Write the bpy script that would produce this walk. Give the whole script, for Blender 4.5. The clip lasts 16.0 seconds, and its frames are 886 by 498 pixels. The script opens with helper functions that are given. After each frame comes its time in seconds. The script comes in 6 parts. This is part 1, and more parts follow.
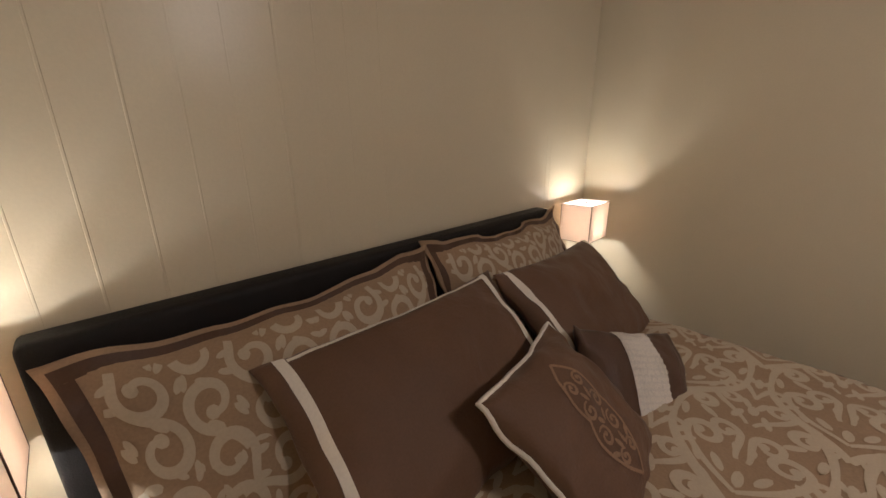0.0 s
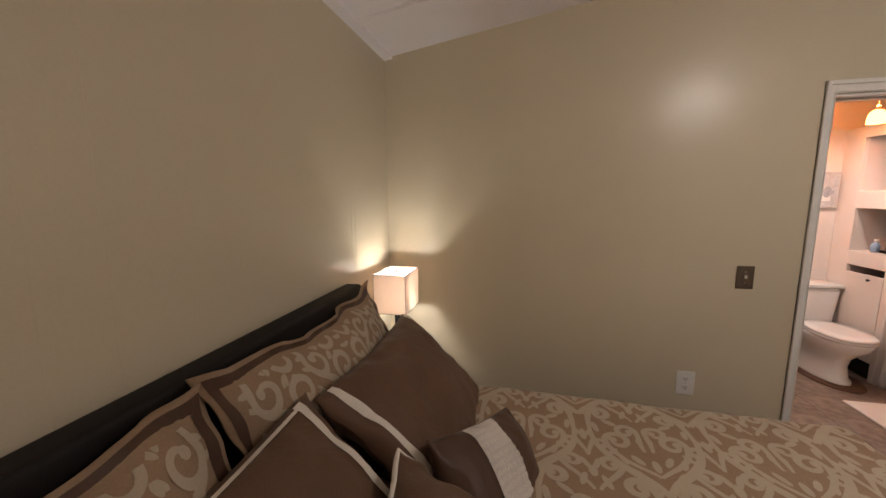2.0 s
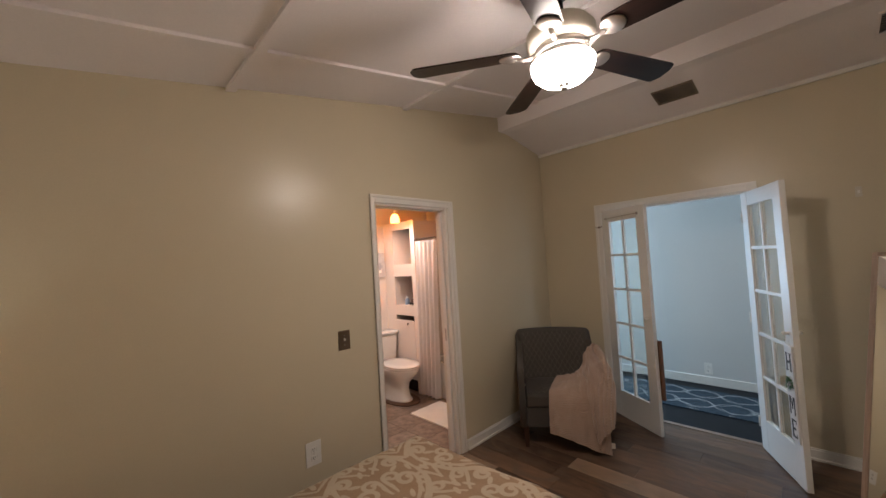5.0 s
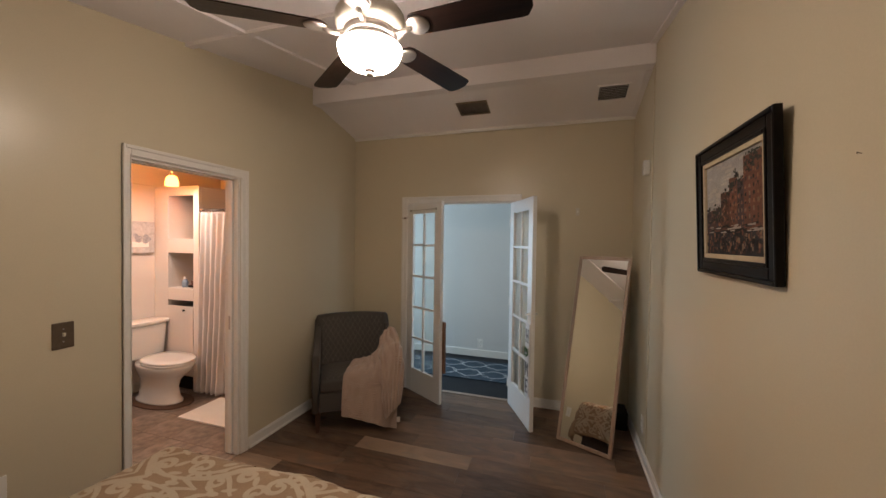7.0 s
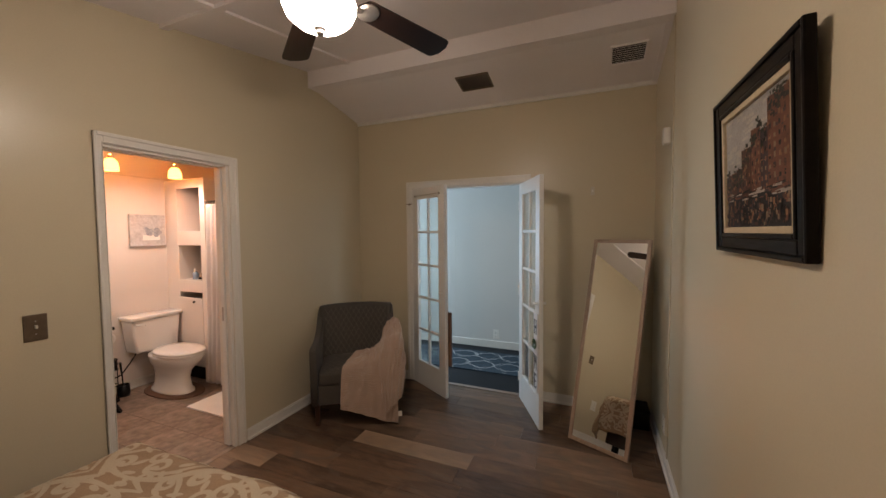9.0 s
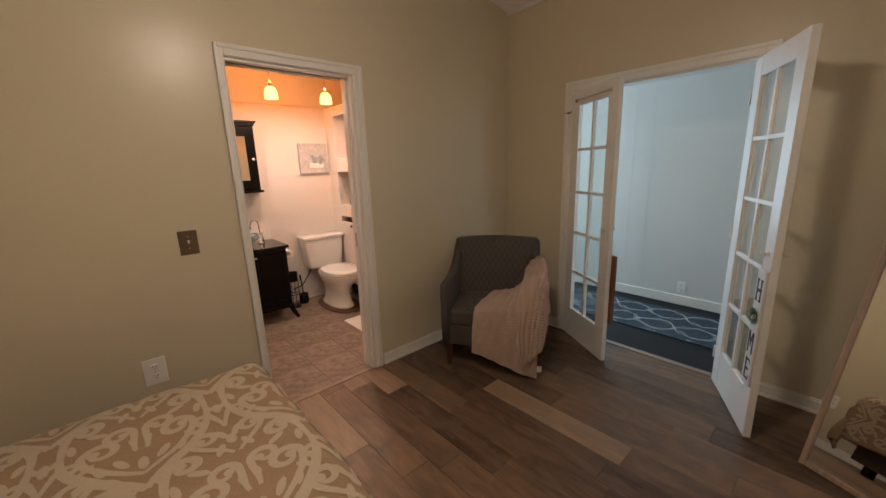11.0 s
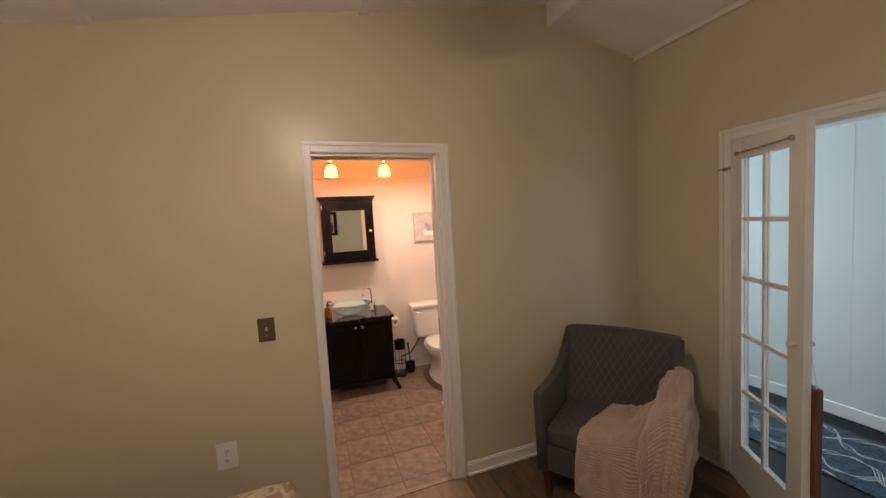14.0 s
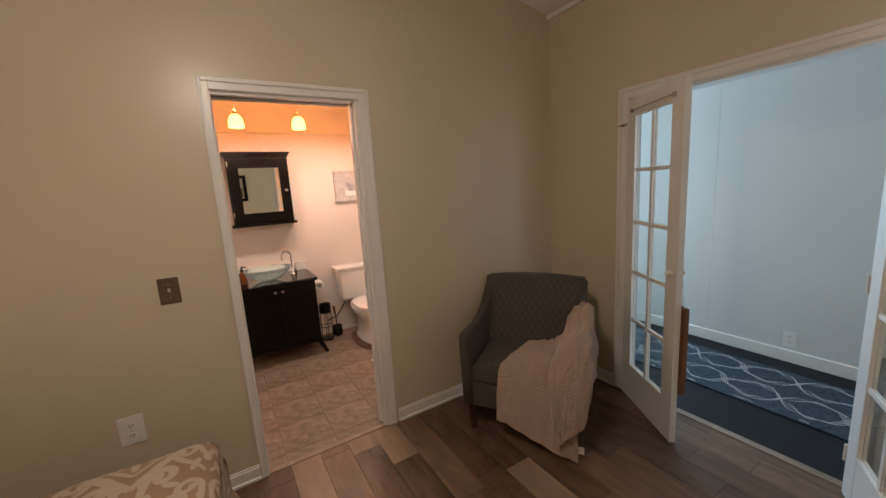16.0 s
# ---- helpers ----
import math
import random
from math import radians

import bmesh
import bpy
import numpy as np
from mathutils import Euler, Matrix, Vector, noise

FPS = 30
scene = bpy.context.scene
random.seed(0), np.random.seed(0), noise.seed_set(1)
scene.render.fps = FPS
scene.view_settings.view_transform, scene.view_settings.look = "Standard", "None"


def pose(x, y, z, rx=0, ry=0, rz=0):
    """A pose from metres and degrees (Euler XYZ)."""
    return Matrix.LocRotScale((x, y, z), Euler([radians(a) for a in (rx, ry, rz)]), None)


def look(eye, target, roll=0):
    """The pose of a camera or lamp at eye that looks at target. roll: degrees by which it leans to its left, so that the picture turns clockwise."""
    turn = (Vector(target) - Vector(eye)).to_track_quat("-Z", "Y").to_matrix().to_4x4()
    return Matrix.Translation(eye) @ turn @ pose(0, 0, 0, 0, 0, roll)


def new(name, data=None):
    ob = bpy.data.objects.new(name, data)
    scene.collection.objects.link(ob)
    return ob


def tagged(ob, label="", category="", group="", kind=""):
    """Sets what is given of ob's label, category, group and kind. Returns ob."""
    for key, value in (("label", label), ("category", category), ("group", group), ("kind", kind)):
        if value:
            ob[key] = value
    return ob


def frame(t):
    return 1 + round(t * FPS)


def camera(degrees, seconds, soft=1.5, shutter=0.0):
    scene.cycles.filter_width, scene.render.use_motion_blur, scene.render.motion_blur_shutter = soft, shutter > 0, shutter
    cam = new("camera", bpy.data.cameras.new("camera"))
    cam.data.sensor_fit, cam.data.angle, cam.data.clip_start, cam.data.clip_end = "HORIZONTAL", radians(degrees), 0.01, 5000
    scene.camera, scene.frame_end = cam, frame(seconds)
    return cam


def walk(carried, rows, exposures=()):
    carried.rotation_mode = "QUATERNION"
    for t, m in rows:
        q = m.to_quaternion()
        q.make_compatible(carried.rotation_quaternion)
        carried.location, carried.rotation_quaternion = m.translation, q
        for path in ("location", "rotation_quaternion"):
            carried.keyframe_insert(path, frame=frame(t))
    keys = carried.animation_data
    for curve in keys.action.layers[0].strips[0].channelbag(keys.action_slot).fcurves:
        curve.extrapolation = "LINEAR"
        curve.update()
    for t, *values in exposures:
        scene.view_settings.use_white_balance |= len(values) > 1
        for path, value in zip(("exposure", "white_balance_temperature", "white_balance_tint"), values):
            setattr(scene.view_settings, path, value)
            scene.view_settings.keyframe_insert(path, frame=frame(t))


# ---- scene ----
cam = camera(100.9, 16.0)
PATH = [
    (0, (-1.196, -2.412, 1.505), (-2.541, -1.044, 0.94), -0.6),
    (0.5, (-1.285, -2.357, 1.571), (-2.361, -0.756, 1.046), 1.5),
    (1, (-1.449, -2.286, 1.555), (-2.209, -0.497, 1.083), -1.1),
    (1.5, (-1.393, -2.219, 1.557), (-2.067, -0.386, 1.127), -2.4),
    (2, (-1.42, -2.201, 1.563), (-1.835, -0.265, 1.277), -0.3),
    (2.5, (-1.585, -2.166, 1.545), (-1.361, -0.194, 1.298), 0.2),
    (3, (-1.555, -2.177, 1.574), (-1.017, -0.256, 1.427), 2.1),
    (3.5, (-1.501, -2.156, 1.571), (-0.812, -0.288, 1.386), 1.0),
    (4, (-1.471, -2.118, 1.597), (-0.381, -0.442, 1.529), -0.5),
    (4.2, (-1.461, -2.147, 1.588), (-0.314, -0.508, 1.587), -2.0),
    (6.3, (-1.364, -2.208, 1.605), (0.399, -1.265, 1.61), -0.2),
    (6.5, (-1.352, -2.246, 1.608), (0.449, -1.377, 1.585), -0.0),
    (7, (-1.338, -2.247, 1.597), (0.564, -1.63, 1.557), 0.8),
    (7.5, (-1.317, -2.278, 1.6), (0.654, -1.936, 1.57), 1.7),
    (8, (-1.29, -2.309, 1.607), (0.698, -2.096, 1.552), 1.8),
    (8.5, (-1.213, -2.355, 1.59), (0.741, -1.937, 1.515), 0.5),
    (9, (-1.072, -2.415, 1.556), (0.771, -1.643, 1.464), -0.5),
    (9.2, (-1.026, -2.421, 1.535), (0.758, -1.53, 1.381), 0.2),
    (11.3, (-0.403, -2.216, 1.46), (0.829, -0.692, 1.06), -0.6),
    (11.5, (-0.34, -2.222, 1.481), (0.849, -0.645, 1.161), 0.1),
    (12, (-0.234, -2.184, 1.518), (0.878, -0.544, 1.239), -1.1),
    (12.5, (-0.159, -2.126, 1.544), (0.922, -0.46, 1.304), -2.1),
    (13, (-0.095, -2.103, 1.591), (0.779, -0.315, 1.4), -1.9),
    (13.5, (-0.033, -2.099, 1.612), (0.71, -0.247, 1.474), -2.5),
    (14, (0.01, -2.094, 1.633), (0.68, -0.215, 1.488), -3.3),
    (14.5, (0.053, -2.103, 1.647), (0.75, -0.228, 1.639), -4.1),
    (15, (0.054, -2.093, 1.659), (0.789, -0.233, 1.63), -3.6),
    (15.5, (0.035, -2.106, 1.623), (0.896, -0.308, 1.466), -3.0),
    (16, (-0.004, -2.107, 1.53), (1.014, -0.418, 1.194), -3.6),
]
walk(cam, [(t, look(eye, target, roll)) for t, eye, target, roll in PATH],
     exposures=[(0, 0.0, 5850, 10), (1.2, -0.10, 5900, 10), (4.2, -0.10, 5950, 10), (6.3, -0.12, 6450, 10), (9.2, -0.19, 6550, 10), (11.3, -0.16, 6820, 10), (13.5, -0.05, 6750, 10), (16, -0.13, 6550, 10)])

# ---- world and lights ----
world = bpy.data.worlds.new("world")
scene.world = world
world.use_nodes = True
world.node_tree.nodes["Background"].inputs[0].default_value = (0.35, 0.42, 0.5, 1)
world.node_tree.nodes["Background"].inputs[1].default_value = 0.05

FAN_GLOW = 95.0
LAMP_WATT = 8.0
PENDANT_WATT = 21.5
AMBER_WATT = 5.0
HALL_WATT = 34.0


def lamp_point(name, at, watt, colour, radius):
    data = bpy.data.lights.new(name, "POINT")
    data.energy, data.color, data.shadow_soft_size = watt, colour, radius
    ob = new(name, data)
    ob.location = at
    return ob


def lamp_area(name, at, target, sx, sy, watt, colour):
    data = bpy.data.lights.new(name, "AREA")
    data.shape, data.size, data.size_y, data.energy, data.color = "RECTANGLE", sx, sy, watt, colour
    ob = new(name, data)
    ob.matrix_world = look(at, target)
    return ob


WARM = (1.0, 0.955, 0.865)
for ly in (-0.29, -2.695):
    lamp_point("bulb_light", (-2.055, ly, 1.104), LAMP_WATT * 0.42, WARM, 0.012)
    lamp_point("bulb_light", (-2.045, ly, 0.985), LAMP_WATT * 0.55, WARM, 0.012)
for px in (0.217, 0.687, 1.19):
    lamp_point("pendant_light", (px, 1.30, 2.114), PENDANT_WATT, (1.0, 0.79, 0.68), 0.03)
# Extra orange lamps added above the shades, standing in for light through the glass.
for px in (0.217, 0.687, 1.19):
    lamp_point("pendant_amber_fill", (px, 1.30, 2.238), AMBER_WATT, (1.0, 0.36, 0.055), 0.012)
# Added area lamps in unseen hall openings stand in for the hall's daylight.
lamp_area("hall_daylight_fill", (3.05, 1.36, 1.35), (3.05, 0.0, 1.2), 0.95, 1.5, HALL_WATT, (0.55, 0.775, 1.0))
lamp_area("hall_daylight_fill", (3.69, 0.80, 1.35), (1.1, -2.85, 1.15), 0.34, 1.30, HALL_WATT * 1.0, (0.55, 0.775, 1.0))

# Added at the unseen south end to brighten the bedroom's far corner.
lamp_area("hall_daylight_fill", (3.05, -3.56, 1.35), (3.05, -1.0, 1.3), 0.95, 1.5, HALL_WATT * 0.55, (0.55, 0.775, 1.0))


# ---- materials ----
def mat(name, colour, rough=0.6, metal=0.0, var=0.08, scale=6.0, fine=90.0, bump=0.05, spec=0.5, stretch=(1, 1, 1),
        piece=0.0, sheen=0.0, transmission=0.0, ior=1.45, emit=None, coat=0.0):
    """A principled material with broad and fine variation in tone and a fine relief."""
    m = bpy.data.materials.new(name)
    m.use_nodes = True
    nt = m.node_tree
    b = nt.nodes["Principled BSDF"]
    b.inputs["Roughness"].default_value = rough
    b.inputs["Metallic"].default_value = metal
    b.inputs["Specular IOR Level"].default_value = spec
    b.inputs["Sheen Weight"].default_value = sheen
    b.inputs["Transmission Weight"].default_value = transmission
    b.inputs["IOR"].default_value = ior
    b.inputs["Coat Weight"].default_value = coat
    if emit:
        b.inputs["Emission Color"].default_value = (*emit[0], 1)
        b.inputs["Emission Strength"].default_value = emit[1]
    tc = nt.nodes.new("ShaderNodeTexCoord")
    mp = nt.nodes.new("ShaderNodeMapping")
    mp.inputs["Scale"].default_value = stretch
    nt.links.new(tc.outputs["Object"], mp.inputs[0])
    n1 = nt.nodes.new("ShaderNodeTexNoise")
    n1.inputs["Scale"].default_value, n1.inputs["Detail"].default_value = scale, 4
    n2 = nt.nodes.new("ShaderNodeTexNoise")
    n2.inputs["Scale"].default_value, n2.inputs["Detail"].default_value = fine, 3
    nt.links.new(mp.outputs[0], n1.inputs[0])
    nt.links.new(mp.outputs[0], n2.inputs[0])
    add = nt.nodes.new("ShaderNodeMath")
    add.operation = "ADD"
    nt.links.new(n1.outputs[0], add.inputs[0])
    nt.links.new(n2.outputs[0], add.inputs[1])
    last = add
    if piece:
        oi = nt.nodes.new("ShaderNodeObjectInfo")
        k = nt.nodes.new("ShaderNodeMath")
        k.operation = "MULTIPLY_ADD"
        k.inputs[1].default_value = piece
        nt.links.new(oi.outputs["Random"], k.inputs[0])
        nt.links.new(add.outputs[0], k.inputs[2])
        last = k
    rng = nt.nodes.new("ShaderNodeMapRange")
    rng.inputs["From Min"].default_value, rng.inputs["From Max"].default_value = 0.6, 1.4 + piece
    nt.links.new(last.outputs[0], rng.inputs[0])
    mix = nt.nodes.new("ShaderNodeMix")
    mix.data_type = "RGBA"
    lo = [max(0.0, c * (1 - var)) for c in colour]
    hi = [min(1.0, c * (1 + var)) for c in colour]
    mix.inputs[6].default_value, mix.inputs[7].default_value = (*lo, 1), (*hi, 1)
    nt.links.new(rng.outputs[0], mix.inputs[0])
    nt.links.new(mix.outputs[2], b.inputs["Base Color"])
    if bump:
        bp = nt.nodes.new("ShaderNodeBump")
        bp.inputs["Strength"].default_value, bp.inputs["Distance"].default_value = bump, 0.004
        nt.links.new(n2.outputs[0], bp.inputs["Height"])
        nt.links.new(bp.outputs[0], b.inputs["Normal"])
    return m


def wood(name, dark, light, rough=0.4, axis=1, rings=5.0, piece=1.0, coat=0.0, spec=0.5, skew=1.0):
    """Streaky wood: stretched noise along one axis, tinted piece by piece."""
    m = bpy.data.materials.new(name)
    m.use_nodes = True
    nt = m.node_tree
    b = nt.nodes["Principled BSDF"]
    b.inputs["Coat Weight"].default_value = coat
    b.inputs["Specular IOR Level"].default_value = spec
    tc = nt.nodes.new("ShaderNodeTexCoord")
    oi = nt.nodes.new("ShaderNodeObjectInfo")
    mp = nt.nodes.new("ShaderNodeMapping")
    s = [14.0, 14.0, 14.0]
    s[axis] = 1.1
    mp.inputs["Scale"].default_value = s
    sh = nt.nodes.new("ShaderNodeVectorMath")
    sh.operation = "MULTIPLY_ADD"
    cmb = nt.nodes.new("ShaderNodeCombineXYZ")
    for i in range(3):
        nt.links.new(oi.outputs["Random"], cmb.inputs[i])
    nt.links.new(cmb.outputs[0], sh.inputs[0])
    sh.inputs[1].default_value = (37.0, 53.0, 11.0)
    nt.links.new(tc.outputs["Object"], sh.inputs[2])
    nt.links.new(sh.outputs[0], mp.inputs[0])
    n1 = nt.nodes.new("ShaderNodeTexNoise")
    n1.inputs["Scale"].default_value, n1.inputs["Detail"].default_value, n1.inputs["Distortion"].default_value = rings * 0.25, 6, 1.2
    n2 = nt.nodes.new("ShaderNodeTexNoise")
    n2.inputs["Scale"].default_value, n2.inputs["Detail"].default_value = rings * 2.2, 5
    nt.links.new(mp.outputs[0], n1.inputs[0])
    nt.links.new(mp.outputs[0], n2.inputs[0])
    a = nt.nodes.new("ShaderNodeMath")
    a.operation = "MULTIPLY_ADD"
    a.inputs[1].default_value = 0.55
    nt.links.new(n2.outputs[0], a.inputs[0])
    nt.links.new(n1.outputs[0], a.inputs[2])
    c = nt.nodes.new("ShaderNodeMath")
    c.operation = "MULTIPLY_ADD"
    c.inputs[1].default_value = 0.75 * piece
    pw = nt.nodes.new("ShaderNodeMath")
    pw.operation = "POWER"
    pw.inputs[1].default_value = skew
    nt.links.new(oi.outputs["Random"], pw.inputs[0])
    nt.links.new(pw.outputs[0], c.inputs[0])
    nt.links.new(a.outputs[0], c.inputs[2])
    rng = nt.nodes.new("ShaderNodeMapRange")
    rng.inputs["From Min"].default_value, rng.inputs["From Max"].default_value = 0.55, 1.0 + 0.75 * piece
    nt.links.new(c.outputs[0], rng.inputs[0])
    mix = nt.nodes.new("ShaderNodeMix")
    mix.data_type = "RGBA"
    mix.inputs[6].default_value, mix.inputs[7].default_value = (*dark, 1), (*light, 1)
    nt.links.new(rng.outputs[0], mix.inputs[0])
    nt.links.new(mix.outputs[2], b.inputs["Base Color"])
    rr = nt.nodes.new("ShaderNodeMapRange")
    rr.inputs["To Min"].default_value, rr.inputs["To Max"].default_value = rough - 0.08, rough + 0.12
    nt.links.new(n2.outputs[0], rr.inputs[0])
    nt.links.new(rr.outputs[0], b.inputs["Roughness"])
    bp = nt.nodes.new("ShaderNodeBump")
    bp.inputs["Strength"].default_value, bp.inputs["Distance"].default_value = 0.15, 0.002
    nt.links.new(n2.outputs[0], bp.inputs["Height"])
    nt.links.new(bp.outputs[0], b.inputs["Normal"])
    return m


def plank_wood(name, dark, light, grey):
    """Printed distressed wood: cloudy stains and long soft grain, its tone shifting board by board."""
    m = bpy.data.materials.new(name)
    m.use_nodes = True
    nt = m.node_tree
    b = nt.nodes["Principled BSDF"]
    b.inputs["Specular IOR Level"].default_value = 0.42
    tc = nt.nodes.new("ShaderNodeTexCoord")
    oi = nt.nodes.new("ShaderNodeObjectInfo")
    sh = nt.nodes.new("ShaderNodeVectorMath")
    sh.operation = "MULTIPLY_ADD"
    sh.inputs[1].default_value = (41.0, 67.0, 13.0)
    nt.links.new(oi.outputs["Random"], sh.inputs[0])
    nt.links.new(tc.outputs["Object"], sh.inputs[2])

    def grain(scale, stretch, detail, warp):
        mp = nt.nodes.new("ShaderNodeMapping")
        mp.inputs["Scale"].default_value = stretch
        nt.links.new(sh.outputs[0], mp.inputs[0])
        n = nt.nodes.new("ShaderNodeTexNoise")
        n.inputs["Scale"].default_value, n.inputs["Detail"].default_value, n.inputs["Distortion"].default_value = scale, detail, warp
        nt.links.new(mp.outputs[0], n.inputs[0])
        return n.outputs[0]

    def blend(x, k, y):
        q = nt.nodes.new("ShaderNodeMath")
        q.operation = "MULTIPLY_ADD"
        q.inputs[1].default_value = k
        nt.links.new(x, q.inputs[0])
        nt.links.new(y, q.inputs[2])
        return q.outputs[0]

    def span(x, lo, hi, to_lo=0.0, to_hi=1.0):
        q = nt.nodes.new("ShaderNodeMapRange")
        q.inputs["From Min"].default_value, q.inputs["From Max"].default_value = lo, hi
        q.inputs["To Min"].default_value, q.inputs["To Max"].default_value = to_lo, to_hi
        nt.links.new(x, q.inputs[0])
        return q.outputs[0]

    def tint(fac, x, y):
        q = nt.nodes.new("ShaderNodeMix")
        q.data_type = "RGBA"
        nt.links.new(fac, q.inputs[0])
        for slot, c in ((6, x), (7, y)):
            if isinstance(c, tuple):
                q.inputs[slot].default_value = (*c, 1)
            else:
                nt.links.new(c, q.inputs[slot])
        return q.outputs[2]

    cloud = grain(1.0, (9.0, 2.4, 9.0), 4, 1.6)
    long = grain(1.0, (46.0, 2.6, 46.0), 5, 0.9)
    fine = grain(1.0, (240.0, 9.0, 240.0), 3, 0.3)
    tone = blend(long, 0.55, blend(fine, 0.22, blend(oi.outputs["Random"], 0.55, cloud)))
    wash = grain(1.0, (7.0, 3.2, 7.0), 5, 2.2)
    colour = tint(span(wash, 0.52, 0.72, 0.0, 0.75), tint(span(tone, 0.72, 1.55), dark, light), grey)
    nt.links.new(colour, b.inputs["Base Color"])
    nt.links.new(span(long, 0.2, 0.8, 0.30, 0.50), b.inputs["Roughness"])
    bp = nt.nodes.new("ShaderNodeBump")
    bp.inputs["Strength"].default_value, bp.inputs["Distance"].default_value = 0.18, 0.002
    nt.links.new(fine, bp.inputs["Height"])
    nt.links.new(bp.outputs[0], b.inputs["Normal"])
    return m


def translucent(name, colour, share, glow=0.0):
    """Thin cloth or frosted glass that light passes through."""
    m = mat(name, colour, rough=0.8, var=0.05, fine=240, bump=0.1, spec=0.2)
    nt = m.node_tree
    out = nt.nodes["Material Output"]
    b = nt.nodes["Principled BSDF"]
    tr = nt.nodes.new("ShaderNodeBsdfTranslucent")
    tr.inputs[0].default_value = (*colour, 1)
    mix = nt.nodes.new("ShaderNodeMixShader")
    mix.inputs[0].default_value = share
    nt.links.new(b.outputs[0], mix.inputs[1])
    nt.links.new(tr.outputs[0], mix.inputs[2])
    nt.links.new(mix.outputs[0], out.inputs[0])
    if glow:
        b.inputs["Emission Color"].default_value = (colour[0], colour[1] * 1.28, colour[2] * 5.4, 1)
        b.inputs["Emission Strength"].default_value = glow * 3.2
    return m


def woven(name, colour, var=0.12, threads=700.0, rough=0.85, sheen=0.08, crease=9.0, crease_depth=0.25):
    """Cloth: crossing threads as fine relief over soft creases."""
    m = mat(name, colour, rough=rough, var=var, scale=7, fine=160, bump=0, sheen=sheen, spec=0.25)
    nt = m.node_tree
    b = nt.nodes["Principled BSDF"]
    tc = nt.nodes.new("ShaderNodeTexCoord")
    prev = None
    for axis in ("X", "Y"):
        w = nt.nodes.new("ShaderNodeTexWave")
        w.bands_direction = axis
        w.inputs["Scale"].default_value, w.inputs["Distortion"].default_value = threads / 20, 0.6
        nt.links.new(tc.outputs["Object"], w.inputs[0])
        bp = nt.nodes.new("ShaderNodeBump")
        bp.inputs["Strength"].default_value, bp.inputs["Distance"].default_value = 0.08, 0.001
        nt.links.new(w.outputs["Fac"], bp.inputs["Height"])
        if prev:
            nt.links.new(prev.outputs[0], bp.inputs["Normal"])
        prev = bp
    n = nt.nodes.new("ShaderNodeTexNoise")
    n.inputs["Scale"].default_value, n.inputs["Detail"].default_value, n.inputs["Distortion"].default_value = crease, 5, 0.8
    nt.links.new(tc.outputs["Object"], n.inputs[0])
    bp = nt.nodes.new("ShaderNodeBump")
    bp.inputs["Strength"].default_value, bp.inputs["Distance"].default_value = crease_depth, 0.03
    nt.links.new(n.outputs[0], bp.inputs["Height"])
    nt.links.new(prev.outputs[0], bp.inputs["Normal"])
    nt.links.new(bp.outputs[0], b.inputs["Normal"])
    return m


M_WALL = mat("cream_wall_paint", (0.605, 0.527, 0.384), rough=0.31, var=0.035, scale=1.3, fine=140, bump=0.05, spec=0.45)
# Same cream as the bedroom; the hall's cold light is put into its colour.
M_HALLWALL = mat("hall_wall_cool_tint", (0.63, 0.62, 0.595), rough=0.5, var=0.03, scale=1.3, fine=140, bump=0.08)
M_BATHWALL = mat("bath_wall_paint", (0.74, 0.68, 0.63), rough=0.5, var=0.03, scale=2, fine=140, bump=0.06)
M_CEIL = mat("white_ceiling_paint", (0.86, 0.81, 0.81), rough=0.7, var=0.04, scale=2, fine=120, bump=0.12)
M_TRIM = mat("white_trim_paint", (0.76, 0.73, 0.68), rough=0.32, var=0.04, scale=3, fine=60, bump=0.05)
M_DOOR = mat("white_door_paint", (0.78, 0.77, 0.74), rough=0.3, var=0.04, scale=3, fine=60, bump=0.05)
M_PLANK = plank_wood("vinyl_plank", (0.046, 0.026, 0.017), (0.240, 0.148, 0.093), (0.120, 0.092, 0.072))
M_PLANKPALE = plank_wood("pale_vinyl_plank", (0.130, 0.086, 0.057), (0.340, 0.235, 0.160), (0.220, 0.172, 0.132))
M_STRIP = plank_wood("pale_threshold_strip", (0.230, 0.165, 0.120), (0.400, 0.305, 0.230), (0.330, 0.280, 0.235))
M_HALLFLOOR = mat("dark_hall_floor", (0.012, 0.012, 0.014), rough=0.6, spec=0.25, var=0.3, scale=5, fine=60, bump=0.1)
M_TILE = mat("stone_tile", (0.245, 0.188, 0.150), rough=0.42, var=0.60, scale=4.2, fine=17, bump=0.15, piece=0.10)
M_GROUT = mat("dark_grout", (0.17, 0.128, 0.10), rough=0.9, var=0.2, bump=0.2)
M_DARKWOOD = wood("espresso_wood", (0.0025, 0.0022, 0.0022), (0.006, 0.0045, 0.004), rough=0.30, axis=2, piece=0.2, spec=0.2)
M_BLADE = wood("fan_blade_wood", (0.006, 0.004, 0.0035), (0.024, 0.011, 0.008), rough=0.3, axis=0, piece=0.2, spec=0.25)
M_LEG = wood("walnut_leg", (0.03, 0.012, 0.008), (0.08, 0.035, 0.02), rough=0.4, axis=2, piece=0.2)
M_HEAD = mat("dark_faux_leather", (0.010, 0.008, 0.0075), rough=0.6, spec=0.3, var=0.25, scale=14, fine=320, bump=0.35)
M_COVER = woven("tan_jacquard_ground", (0.295, 0.200, 0.125), var=0.14)
M_SCROLL = woven("cream_jacquard_scroll", (0.435, 0.355, 0.260), var=0.08, crease_depth=0.1)
M_BROWN = woven("brown_satin", (0.118, 0.064, 0.038), var=0.10, rough=0.6, crease=5, crease_depth=0.6)
M_DBROWN = woven("dark_brown_satin", (0.078, 0.042, 0.026), var=0.12, rough=0.5)
